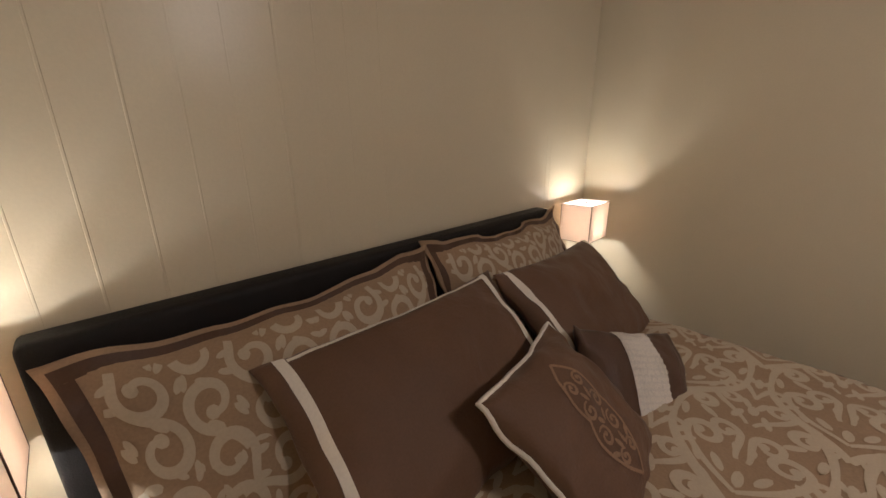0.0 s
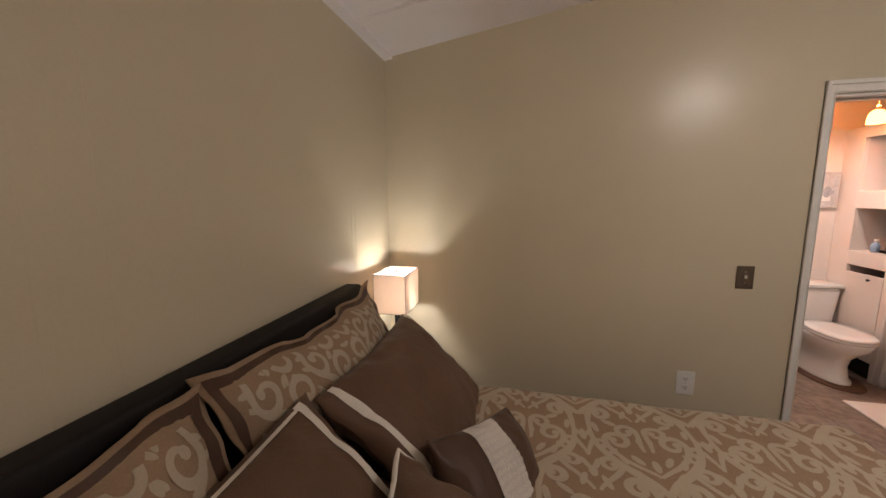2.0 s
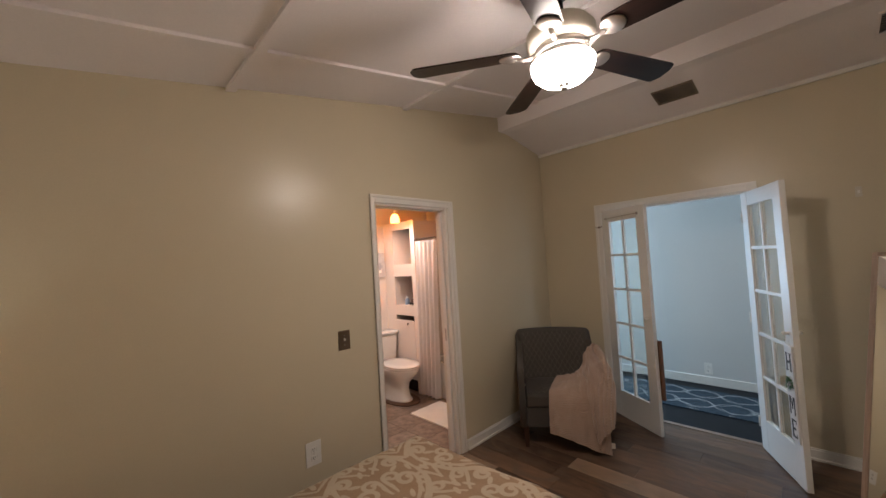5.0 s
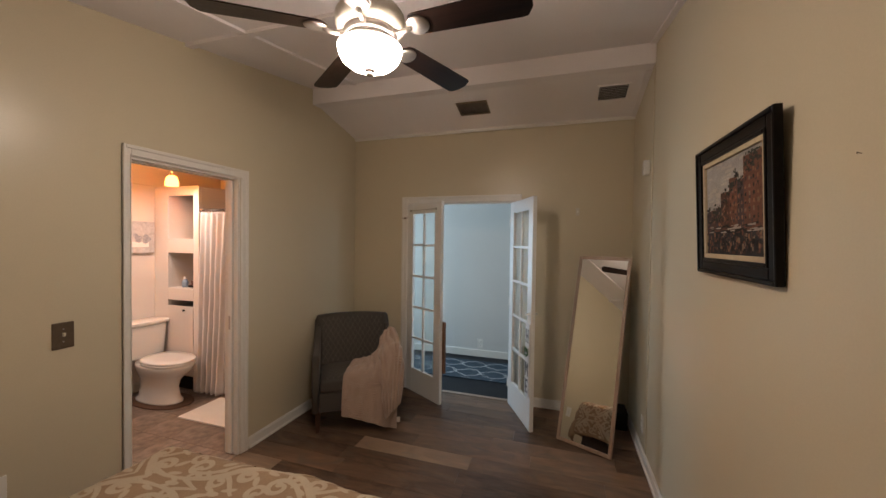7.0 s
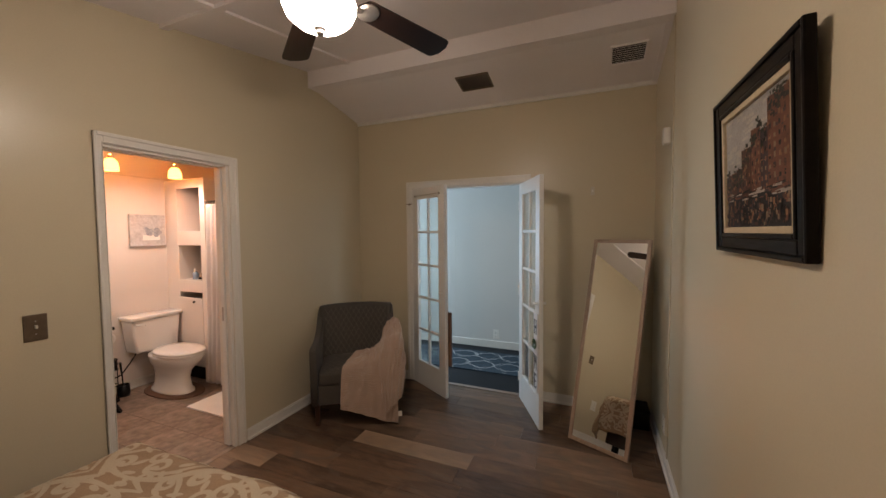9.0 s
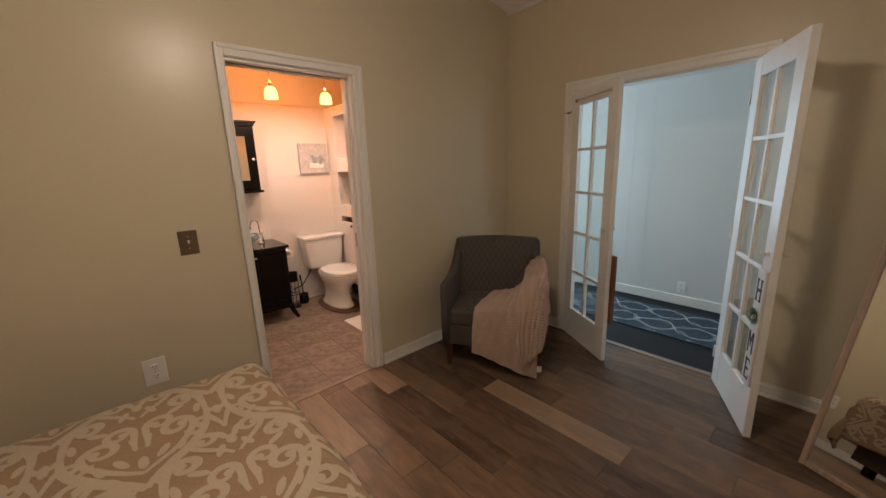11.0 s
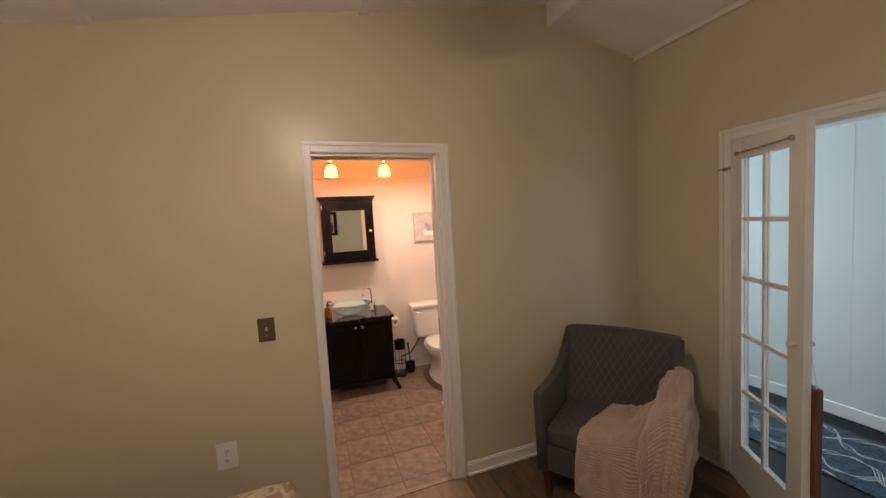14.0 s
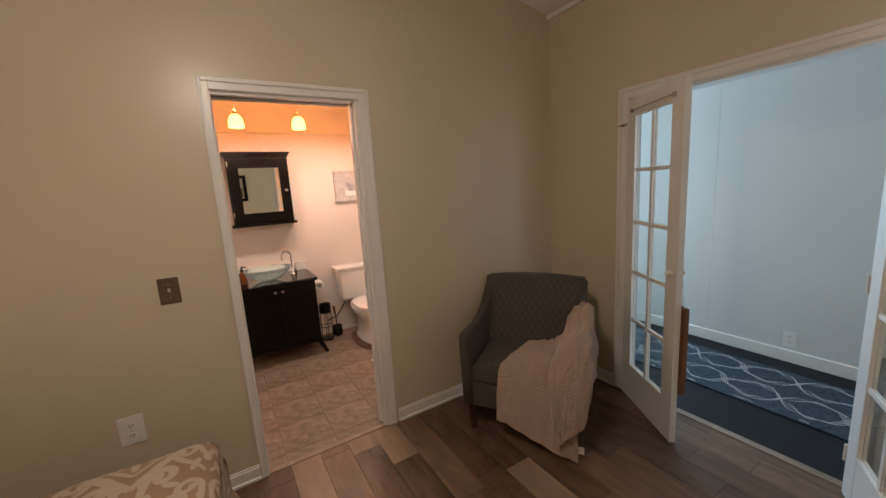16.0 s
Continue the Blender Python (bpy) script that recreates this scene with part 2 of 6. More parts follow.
M_IVORY = woven("ivory_ribbon", (0.68, 0.62, 0.54), var=0.08, rough=0.6)
M_LACE = woven("ivory_lace", (0.60, 0.55, 0.50), var=0.2, threads=260)
M_GOLD = woven("tan_embroidery_thread", (0.26, 0.16, 0.10), var=0.2, threads=300)
M_MATTRESS = woven("mattress_ticking", (0.5, 0.45, 0.38))
M_GREY = woven("grey_quilted_upholstery", (0.076, 0.066, 0.057), var=0.12, threads=420, crease_depth=0.12)
M_STITCH = woven("pale_grey_quilt_stitch", (0.128, 0.112, 0.096), var=0.1)
M_BLANKET = woven("pink_beige_plush", (0.405, 0.293, 0.230), var=0.14, threads=200, rough=0.95, sheen=0.6)
M_SHADE = translucent("pink_linen_shade", (0.82, 0.71, 0.62), 0.28)
M_BLACK = mat("black_metal", (0.012, 0.012, 0.013), rough=0.35, metal=0.6, var=0.2)
M_CHROME = mat("chrome", (0.75, 0.75, 0.77), rough=0.12, metal=1.0, var=0.02, bump=0)
M_NICKEL = mat("brushed_nickel", (0.50, 0.46, 0.43), rough=0.44, metal=1.0, var=0.06)
M_BRONZE = mat("bronze_switch_plate", (0.20, 0.15, 0.11), rough=0.35, metal=0.8, var=0.15)
M_CREAMPLASTIC = mat("cream_plastic", (0.62, 0.58, 0.50), rough=0.35, var=0.03)
M_WHITEPLASTIC = mat("white_plastic", (0.78, 0.76, 0.72), rough=0.35, var=0.03, bump=0.02)
M_SLOT = mat("dark_slot", (0.02, 0.02, 0.02), rough=0.8)
M_PORCELAIN = mat("white_porcelain", (0.83, 0.82, 0.80), rough=0.12, var=0.015, bump=0.0, coat=0.4)
M_GLASS = mat("clear_glass", (0.93, 0.97, 0.95), rough=0.02, var=0.0, bump=0, transmission=1.0, ior=1.45)
M_BOWLGLASS = mat("green_tinted_glass", (0.82, 0.94, 0.92), rough=0.03, var=0.0, bump=0, transmission=0.90, ior=1.45)
M_AMBERBOTTLE = mat("amber_glass", (0.30, 0.09, 0.02), rough=0.1, var=0.1, bump=0, transmission=0.5)
M_MIRROR = mat("mirror_glass", (0.86, 0.88, 0.86), rough=0.012, metal=1.0, var=0.0, bump=0)
M_MIRRORFRAME = wood("champagne_frame", (0.28, 0.19, 0.14), (0.46, 0.34, 0.26), rough=0.35, axis=2, piece=0.2)
M_BOWL = mat("lit_frosted_glass", (0.9, 0.88, 0.84), rough=0.4, var=0.0, bump=0, emit=((1.0, 0.835, 0.705), FAN_GLOW))
M_AMBER = translucent("amber_glass_shade", (1.0, 0.46, 0.05), 0.90, glow=7.5)
M_BULB = mat("glowing_bulb", (1, 0.9, 0.7), emit=((1.0, 0.80, 0.52), 14.0), bump=0, var=0)
M_CURTAIN = translucent("white_shower_curtain", (0.88, 0.87, 0.87), 0.45)
M_RUG = mat("navy_grey_rug", (0.042, 0.056, 0.070), rough=0.95, var=0.75, scale=38, fine=150, bump=0.4, spec=0.2)
M_RUGLINE = woven("pale_rug_lattice", (0.42, 0.41, 0.39), var=0.2, threads=200, rough=0.95)
M_MAT = woven("white_bath_mat", (0.78, 0.76, 0.72), var=0.06, threads=120)
M_BLACKTOP = mat("black_stone_top", (0.012, 0.012, 0.014), rough=0.12, var=0.3, scale=30)
M_FRAME = wood("black_picture_frame", (0.005, 0.004, 0.004), (0.010, 0.007, 0.006), rough=0.34, axis=0, piece=0.1, spec=0.12)
M_LINER = mat("cream_picture_liner", (0.52, 0.42, 0.28), rough=0.6, var=0.1, scale=20)
M_BOARD = wood("brown_wood_board", (0.10, 0.045, 0.02), (0.22, 0.10, 0.05), rough=0.5, axis=2, piece=0.2)
M_SIGN = mat("white_sign_board", (0.74, 0.74, 0.74), rough=0.5, var=0.06)
M_LETTER = mat("dark_letter_paint", (0.03, 0.03, 0.035), rough=0.5)
M_LEAF = mat("green_wreath_leaf", (0.05, 0.13, 0.04), rough=0.5, var=0.4, scale=60)
M_PAPER = mat("white_tissue_paper", (0.80, 0.77, 0.74), rough=0.9, var=0.05)
M_TOILETRUG = woven("brown_contour_mat", (0.13, 0.075, 0.05), var=0.25, threads=160, rough=0.95)
M_SHELFBACK = wood("brown_shelf_back", (0.050, 0.022, 0.013), (0.11, 0.052, 0.032), rough=0.5, axis=2, piece=0.2)
M_BLUE = mat("pale_blue_plastic", (0.25, 0.35, 0.5), rough=0.3, var=0.1)
M_CANVAS = mat("grey_white_canvas", (0.50, 0.49, 0.49), rough=0.8, var=0.25, scale=14, fine=50)
M_STROKE = mat("blue_grey_paint", (0.33, 0.34, 0.38), rough=0.8, var=0.4, scale=40)
M_SKIRT = woven("dark_bed_skirt", (0.06, 0.045, 0.038), var=0.2)


# ---- mesh tools ----
def box(bm, x0, x1, y0, y1, z0, z1, bevel=0.0, m=None, seg=2):
    c = Vector(((x0 + x1) / 2, (y0 + y1) / 2, (z0 + z1) / 2))
    r = bmesh.ops.create_cube(bm, size=1.0)
    vs = r["verts"]
    for v in vs:
        v.co = Vector((v.co.x * abs(x1 - x0), v.co.y * abs(y1 - y0), v.co.z * abs(z1 - z0))) + c
    if bevel:
        es = list({e for v in vs for e in v.link_edges})
        r = bmesh.ops.bevel(bm, geom=es, offset=bevel, segments=seg, affect="EDGES", profile=0.6)
        vs = list({v for f in r["faces"] for v in f.verts} | {v for v in vs if v.is_valid})
    if m:
        bmesh.ops.transform(bm, matrix=m, verts=vs)
    return vs


def lathe(bm, profile, m=None, n=24, squash=1.0):
    """Turns a profile of (radius, z) round the z axis."""
    rings = []
    for r, z in profile:
        rings.append([bm.verts.new((r * math.cos(2 * math.pi * i / n), r * squash * math.sin(2 * math.pi * i / n), z)) for i in range(n)])
    for a, b in zip(rings, rings[1:]):
        for i in range(n):
            bm.faces.new((a[i], a[(i + 1) % n], b[(i + 1) % n], b[i]))
    for ring, flip in ((rings[0], True), (rings[-1], False)):
        if (ring[0].co - ring[n // 2].co).length > 1e-4:
            bm.faces.new(ring[::-1] if flip else ring)
    vs = [v for r in rings for v in r]
    if m:
        bmesh.ops.transform(bm, matrix=m, verts=vs)
    return vs


def tube(bm, pts, r, n=8, closed=False):
    """A round rod along points; r may be one radius or one for each point."""
    pts = [Vector(p) for p in pts]
    rs = r if isinstance(r, (list, tuple)) else [r] * len(pts)
    rings = []
    for i, p in enumerate(pts):
        d = (pts[min(i + 1, len(pts) - 1)] - pts[max(i - 1, 0)]).normalized()
        q = d.to_track_quat("Z", "Y").to_matrix()
        rings.append([bm.verts.new(p + q @ Vector((rs[i] * math.cos(2 * math.pi * k / n), rs[i] * math.sin(2 * math.pi * k / n), 0))) for k in range(n)])
    for a, b in zip(rings, rings[1:]):
        for k in range(n):
            bm.faces.new((a[k], a[(k + 1) % n], b[(k + 1) % n], b[k]))
    bm.faces.new(rings[0][::-1])
    bm.faces.new(rings[-1])


def sheet(bm, fn, nu, nv):
    """A grid of fn(u, v), both from 0 to 1."""
    g = [[bm.verts.new(fn(i / nu, j / nv)) for j in range(nv + 1)] for i in range(nu + 1)]
    for i in range(nu):
        for j in range(nv):
            bm.faces.new((g[i][j], g[i + 1][j], g[i + 1][j + 1], g[i][j + 1]))
    return g


def made(name, bm, material, smooth=False):
    bmesh.ops.recalc_face_normals(bm, faces=bm.faces)
    me = bpy.data.meshes.new(name)
    bm.to_mesh(me)
    bm.free()
    me.materials.append(material)
    if smooth:
        me.shade_smooth()
    return new(name, me)


def part(name, bm, material, parent, label="", smooth=False):
    ob = made(name, bm, material, smooth)
    ob.parent = parent
    if label:
        ob["label"] = label
    return ob


def thing(name, label, category, at=None, group="", kind=""):
    """An empty at a thing's base, that its parts hang under."""
    ob = new(name)
    ob.empty_display_size = 0.1
    if at is not None:
        ob.matrix_world = at
    return tagged(ob, label, category, group, kind)


def struct(name, bm, material, label, category, smooth=False):
    return tagged(made(name, bm, material, smooth), label, category, kind="structure")


def boxed(*args, **kw):
    bm = bmesh.new()
    box(bm, *args, **kw)
    return bm


def thicken(ob, t, offset=0.0):
    md = ob.modifiers.new("thickness", "SOLIDIFY")
    md.thickness, md.offset = t, offset
    return ob


# ---- room shell: headboard wall x = -2.245, glazed doors x = 2.323, bath wall y = 0, picture wall y = -2.85 ----
WX, EX, SY = -2.245, 2.323, -2.85
DX0, DX1, DH = 0.039, 0.760, 2.040       # bath doorway
FY0, FY1, FH = -1.797, -0.660, 2.005     # double doorway
RIDGE = 1.615


def ceil_z(x):
    return 2.75 + 0.165 * x if x < RIDGE else 2.74 + 0.205 * (EX - x)


bm = bmesh.new()
box(bm, WX - 0.12, DX0, 0, 0.12, -0.05, 3.25)
box(bm, DX1, EX + 0.12, 0, 0.12, -0.05, 3.25)
box(bm, DX0, DX1, 0, 0.12, DH, 3.25)
struct("wall_north", bm, M_WALL, "cream painted bedroom wall with the bathroom doorway", "wall")
bm = bmesh.new()
box(bm, EX, EX + 0.12, FY1, 0, -0.05, 3.25)
box(bm, EX, EX + 0.12, SY - 0.12, FY0, -0.05, 3.25)
box(bm, EX, EX + 0.12, FY0, FY1, FH, 3.25)
struct("wall_east", bm, M_WALL, "cream painted wall with the double doorway", "wall")
bm = bmesh.new()
box(bm, WX - 0.12, EX, SY - 0.12, SY, -0.05, 3.25)
wall_south = struct("wall_south", bm, M_WALL, "cream painted wall with a framed painting", "wall")
bm = bmesh.new()
box(bm, 1.575, 1.615, SY, SY + 0.007, 0.09, 2.86, bevel=0.003, seg=1)
struct("trim_joint", bm, M_WALL, "painted joint strip under the ceiling beam", "trim")
bm = bmesh.new()
box(bm, WX - 0.12, WX, SY, 0, -0.05, 3.25)
struct("wall_west", bm, M_WALL, "cream panelled wall behind the bed", "wall")
bm = bmesh.new()
for gy, w, top in ((-2.62, 0.0022, 2.36), (-2.505, 0.0018, 2.36), (-2.403, 0.0024, 2.36), (-2.292, 0.0022, 2.36), (-2.186, 0.0018, 2.36), (-2.078, 0.0014, 2.2), (-1.957, 0.0034, 2.36),
                   (-1.847, 0.0016, 2.36), (-1.748, 0.0012, 2.1), (-1.625, 0.0013, 2.3), (-0.52, 0.0014, 1.55), (-0.475, 0.0012, 1.5)):
    box(bm, WX - 0.001, WX + w * 0.5, gy - w * 1.3, gy + w * 1.3, 0.09, top, bevel=w * 0.45, seg=1)
struct("trim_panel_beads", bm, M_WALL, "painted-over bead lines of the wall panelling", "trim")

# floor base, under the planks
bm = bmesh.new()
box(bm, WX, EX, SY, 0, -0.06, -0.008)
box(bm, EX, EX + 0.055, FY0, FY1, -0.06, -0.002)
floor = struct("floor", bm, M_GROUT, "brown wood-look plank floor", "floor")

# ceiling: two slopes that meet at the beam, with battens in the same mesh
bm = bmesh.new()


def slope(bm, xa, xb, y0, y1, lift, thick):
    za, zb = ceil_z(xa), ceil_z(xb - 1e-6 if xb <= RIDGE else xb)
    if xa >= RIDGE:
        za = 2.74 + 0.205 * (EX - xa)
    c = [(xa, za), (xb, zb)]
    vs = []
    for y in (y0, y1):
        for x, z in c:
            vs.append(bm.verts.new((x, y, z + lift)))
            vs.append(bm.verts.new((x, y, z + lift + thick)))
    a, A, b, B, c2, C, d, D = vs
    for f in ((a, b, B, A), (c2, C, D, d), (a, A, C, c2), (b, d, D, B), (a, c2, d, b), (A, B, D, C)):
        bm.faces.new(f)


slope(bm, WX, RIDGE, SY, 0, 0, 0.08)
slope(bm, RIDGE + 0.0001, EX, SY, 0, 0, 0.08)
for bx in (-0.85, 0.37):
    slope(bm, bx - 0.025, bx + 0.025, SY + 0.04, 0, -0.022, 0.0225)
slope(bm, WX, WX + 0.05, SY + 0.04, 0, -0.016, 0.0165)
for by in (-0.455,):
    slope(bm, WX + 0.05, RIDGE - 0.06, by - 0.022, by + 0.022, -0.016, 0.0165)
for xs in ((WX + 0.05, RIDGE - 0.06), (RIDGE + 0.06, EX)):
    slope(bm, *xs, SY, SY + 0.04, -0.012, 0.0125)
struct("ceiling", bm, M_CEIL, "white sloped panel ceiling with battens", "ceiling")
bm = bmesh.new()
box(bm, RIDGE - 0.05, RIDGE + 0.055, SY, 0, 2.865, 3.03, bevel=0.006)
struct("ceiling_beam", bm, M_CEIL, "white painted ceiling beam", "beam")
bm = bmesh.new()
box(bm, EX - 0.022, EX, SY, 0, 2.715, 2.752, bevel=0.004)
struct("trim_crown", bm, M_TRIM, "thin white trim under the ceiling", "trim")

# baseboards
bm = bmesh.new()


def skirting(bm, x0, x1, y0, y1, out):
    """Board, rounded shoe and cap along a wall; out is the way into the room."""
    for z0, z1, d in ((0, 0.075, 0.012), (0.075, 0.088, 0.008), (0, 0.018, 0.022)):
        if out[0]:
            xs = sorted((x0, x0 + out[0] * d))
            box(bm, xs[0], xs[1], y0, y1, z0, z1, bevel=0.003, seg=1)
        else:
            ys = sorted((y0, y0 + out[1] * d))
            box(bm, x0, x1, ys[0], ys[1], z0, z1, bevel=0.003, seg=1)


skirting(bm, DX1 + 0.075, EX, 0, 0, (0, -1))
skirting(bm, WX, DX0 - 0.0445, 0, 0, (0, -1))
skirting(bm, EX, EX, FY1 + 0.07, -0.022, (-1, 0))
skirting(bm, EX, EX, SY + 0.022, FY0 - 0.07, (-1, 0))
skirting(bm, WX, EX, SY, SY, (0, 1))
struct("baseboard", bm, M_TRIM, "white painted baseboard", "baseboard")


def casing(bm, ax, a0, a1, h, plane, out, w, slim=1.0):
    """Moulded door casing: flat board with a proud outer band, mitred by overlap end to end; slim narrows the first upright."""
    for lo, hi, d in ((0, w, 0.012), (w * 0.66, w, 0.020), (0.004, w * 0.16, 0.017)):
        segs = [(a0 - hi * slim, a0 - lo * slim, 0, h + hi), (a1 + lo, a1 + hi, 0, h + hi), (a0 - lo * slim, a1 + lo, h + lo, h + hi)]
        for s0, s1, z0, z1 in segs:
            p = sorted((plane, plane + out * d))
            if ax == "x":
                box(bm, s0, s1, p[0], p[1], z0, z1, bevel=0.0025, seg=1)
            else:
                box(bm, p[0], p[1], s0, s1, z0, z1, bevel=0.0025, seg=1)


# bath doorway: casing, jambs with a pocket-door slot
bm = bmesh.new()
casing(bm, "x", DX0, DX1, DH, 0.0, -1, 0.060, 0.72)
door_1 = struct("door_1", bm, M_TRIM, "white casing of the bathroom pocket doorway", "door frame")
part("jamb", boxed(DX0 - 0.001, DX0 + 0.004, 0.001, 0.12, 0, DH, bevel=0.002), M_TRIM, door_1)
part("head", boxed(DX0 + 0.004, DX1 - 0.035, 0.001, 0.040, DH - 0.014, DH - 0.001, bevel=0.002), M_TRIM, door_1)
part("head", boxed(DX0 + 0.004, DX1 - 0.035, 0.085, 0.12, DH - 0.014, DH - 0.001, bevel=0.002), M_TRIM, door_1)
part("track", boxed(DX0 + 0.004, DX1 - 0.035, 0.0405, 0.0845, DH - 0.006, DH - 0.001), M_SLOT, door_1, "dark sliding track slot")
part("jamb", boxed(DX1 - 0.022, DX1 + 0.001, 0.001, 0.038, 0, DH - 0.001, bevel=0.002), M_TRIM, door_1)
part("jamb", boxed(DX1 - 0.022, DX1 + 0.001, 0.088, 0.12, 0, DH - 0.001, bevel=0.002), M_TRIM, door_1)
leaf = part("pocket_door_edge", boxed(DX1 - 0.034, DX1 + 0.001, 0.045, 0.081, 0.008, DH - 0.016, bevel=0.003), M_DOOR, door_1, "white edge of the slid-back pocket door")
part("edge_pull", boxed(DX1 - 0.0365, DX1 - 0.034, 0.055, 0.071, 0.93, 1.03, bevel=0.0008), M_NICKEL, leaf, "metal edge pull")
bm = bmesh.new()
box(bm, DX0 + 0.004, DX1 - 0.022, -0.004, 0.03, -0.004, 0.005, bevel=0.002)
struct("threshold_bath", bm, M_STRIP, "pale threshold strip at the bathroom", "threshold")

# double doorway to the hall
bm = bmesh.new()
casing(bm, "y", FY0, FY1, FH, EX, -1, 0.068)
door_2 = struct("door_2", bm, M_TRIM, "white casing of the double glazed doors", "door frame")
part("jamb", boxed(EX + 0.001, EX + 0.12, FY1 - 0.014, FY1 + 0.001, 0, FH, bevel=0.002), M_TRIM, door_2)
part("jamb", boxed(EX + 0.001, EX + 0.12, FY0 - 0.001, FY0 + 0.014, 0, FH, bevel=0.002), M_TRIM, door_2)
part("head", boxed(EX + 0.001, EX + 0.12, FY0 + 0.014, FY1 - 0.014, FH - 0.014, FH + 0.001, bevel=0.002), M_TRIM, door_2)
bm = bmesh.new()
box(bm, EX + 0.012, EX + 0.060, FY0 + 0.014, FY1 - 0.014, -0.006, 0.006, bevel=0.003)
struct("threshold_hall", bm, M_STRIP, "pale threshold strip at the hall", "threshold")

# hall beyond the double doors
HX, HN, HS, HZ = 3.66, 1.40, -3.6, 2.55
bm = bmesh.new()
# The opening out of view is added for a daylight lamp.
box(bm, HX, HX + 0.1, HS, 0.36, -0.05, HZ)
box(bm, HX, HX + 0.1, 1.14, HN + 0.12, -0.05, HZ)
box(bm, HX, HX + 0.1, 0.36, 1.14, -0.05, 0.65)
box(bm, HX, HX + 0.1, 0.36, 1.14, 2.05, HZ)
struct("wall_hall_east", bm, M_HALLWALL, "pale panelled hall wall", "wall")
bm = bmesh.new()
for gy, w in ((-0.62, 0.0016), (-0.40, 0.0008), (-0.80, 0.0008), (-1.9, 0.0008), (0.1, 0.0012)):
    box(bm, HX - w, HX + 0.001, gy - w, gy + w, 0.1, HZ, bevel=w * 0.4, seg=1)
struct("trim_hall_beads", bm, M_HALLWALL, "painted bead lines of the hall panelling", "trim")
# Unseen end wall, its opening added for the north daylight lamp.
bm = bmesh.new()
box(bm, EX + 0.12, HX, HN, HN + 0.12, -0.05, 0.6)
box(bm, EX + 0.12, HX, HN, HN + 0.12, 2.1, HZ)
box(bm, EX + 0.12, 2.575, HN, HN + 0.12, 0.6, 2.1)
box(bm, 3.525, HX, HN, HN + 0.12, 0.6, 2.1)
struct("wall_hall_north", bm, M_HALLWALL, "hall end wall with an added opening for daylight", "wall")
# Unseen end wall, its opening added for the south daylight lamp.
bm = bmesh.new()
box(bm, EX + 0.12, HX, HS - 0.1, HS, -0.05, 0.6)
box(bm, EX + 0.12, HX, HS - 0.1, HS, 2.1, HZ)
box(bm, EX + 0.12, 2.575, HS - 0.1, HS, 0.6, 2.1)
box(bm, 3.525, HX, HS - 0.1, HS, 0.6, 2.1)
struct("wall_hall_south", bm, M_HALLWALL, "hall end wall with an added opening for daylight", "wall")
bm = bmesh.new()
box(bm, EX + 0.121, EX + 0.126, 0.12, HN, -0.05, HZ)
struct("wall_hall_west", bm, M_HALLWALL, "hall side wall", "wall")
bm = bmesh.new()
box(bm, EX + 0.12, HX + 0.1, HS - 0.1, HN + 0.12, HZ, HZ + 0.08)
struct("ceiling_hall", bm, M_CEIL, "white hall ceiling", "ceiling")
bm = bmesh.new()
box(bm, EX + 0.12, HX, HS, HN, -0.06, -0.001)
box(bm, EX + 0.055, EX + 0.12, FY0, FY1, -0.06, -0.001)
struct("floor_hall", bm, M_HALLFLOOR, "near-black hall floor", "floor")
bm = bmesh.new()
box(bm, HX - 0.014, HX, HS, HN, 0, 0.098, bevel=0.004, seg=1)
struct("baseboard_hall", bm, M_TRIM, "white hall baseboard", "baseboard")

# bathroom shell
BX0, BX1, BY, BZ = -0.30, 2.25, 1.92, 2.50
bm = bmesh.new()
box(bm, BX0, BX1, BY, BY + 0.1, -0.05, BZ)
struct("wall_bath_north", bm, M_BATHWALL, "pale bathroom wall lit orange by the pendants", "wall")
bm = bmesh.new()
box(bm, BX0, 1.47, BY - 0.012, BY, 2.145, 2.165, bevel=0.003)
struct("trim_bath", bm, M_BATHWALL, "thin rail high on the bathroom wall", "trim")
bm = bmesh.new()
box(bm, BX0 - 0.1, BX0, 0.12, BY + 0.1, -0.05, BZ)
struct("wall_bath_west", bm, M_BATHWALL, "pale bathroom wall", "wall")
bm = bmesh.new()
box(bm, BX1, BX1 + 0.07, 0.12, BY + 0.1, -0.05, BZ)
struct("wall_bath_east", bm, M_BATHWALL, "pale bathroom wall behind the tub", "wall")
bm = bmesh.new()
box(bm, BX0 - 0.1, BX1 + 0.07, 0.12, BY + 0.1, BZ, BZ + 0.08)
struct("ceiling_bath", bm, M_BATHWALL, "bathroom ceiling", "ceiling")
bm = bmesh.new()
box(bm, BX0, BX1, 0.03, BY, -0.06, -0.010)
floor_bath = struct("floor_bath", bm, M_GROUT, "mottled brown stone tile floor", "floor")
bm = bmesh.new()
skirting(bm, 0.75, 1.47, BY, BY, (0, -1))
struct("baseboard_bath", bm, M_TRIM, "white bathroom baseboard", "baseboard")


# ---- bed ----
BED_X0, BED_X1, BED_Y0, BED_Y1, BED_Z = -2.10, -0.125, -2.52, -0.545, 0.668
BED_YC, BED_HW, BED_L = (BED_Y0 + BED_Y1) / 2, (BED_Y1 - BED_Y0) / 2, BED_X1 - BED_X0


def fold(s, edge, r):
    """Along a cloth that bends over an edge: how far out, and how far down."""
    a = edge - r
    if s <= a:
        return s, 0.0
    if s <= a + r * math.pi / 2:
        th = (s - a) / r
        return a + r * math.sin(th), r * (1 - math.cos(th))
    return edge, r + s - a - r * math.pi / 2


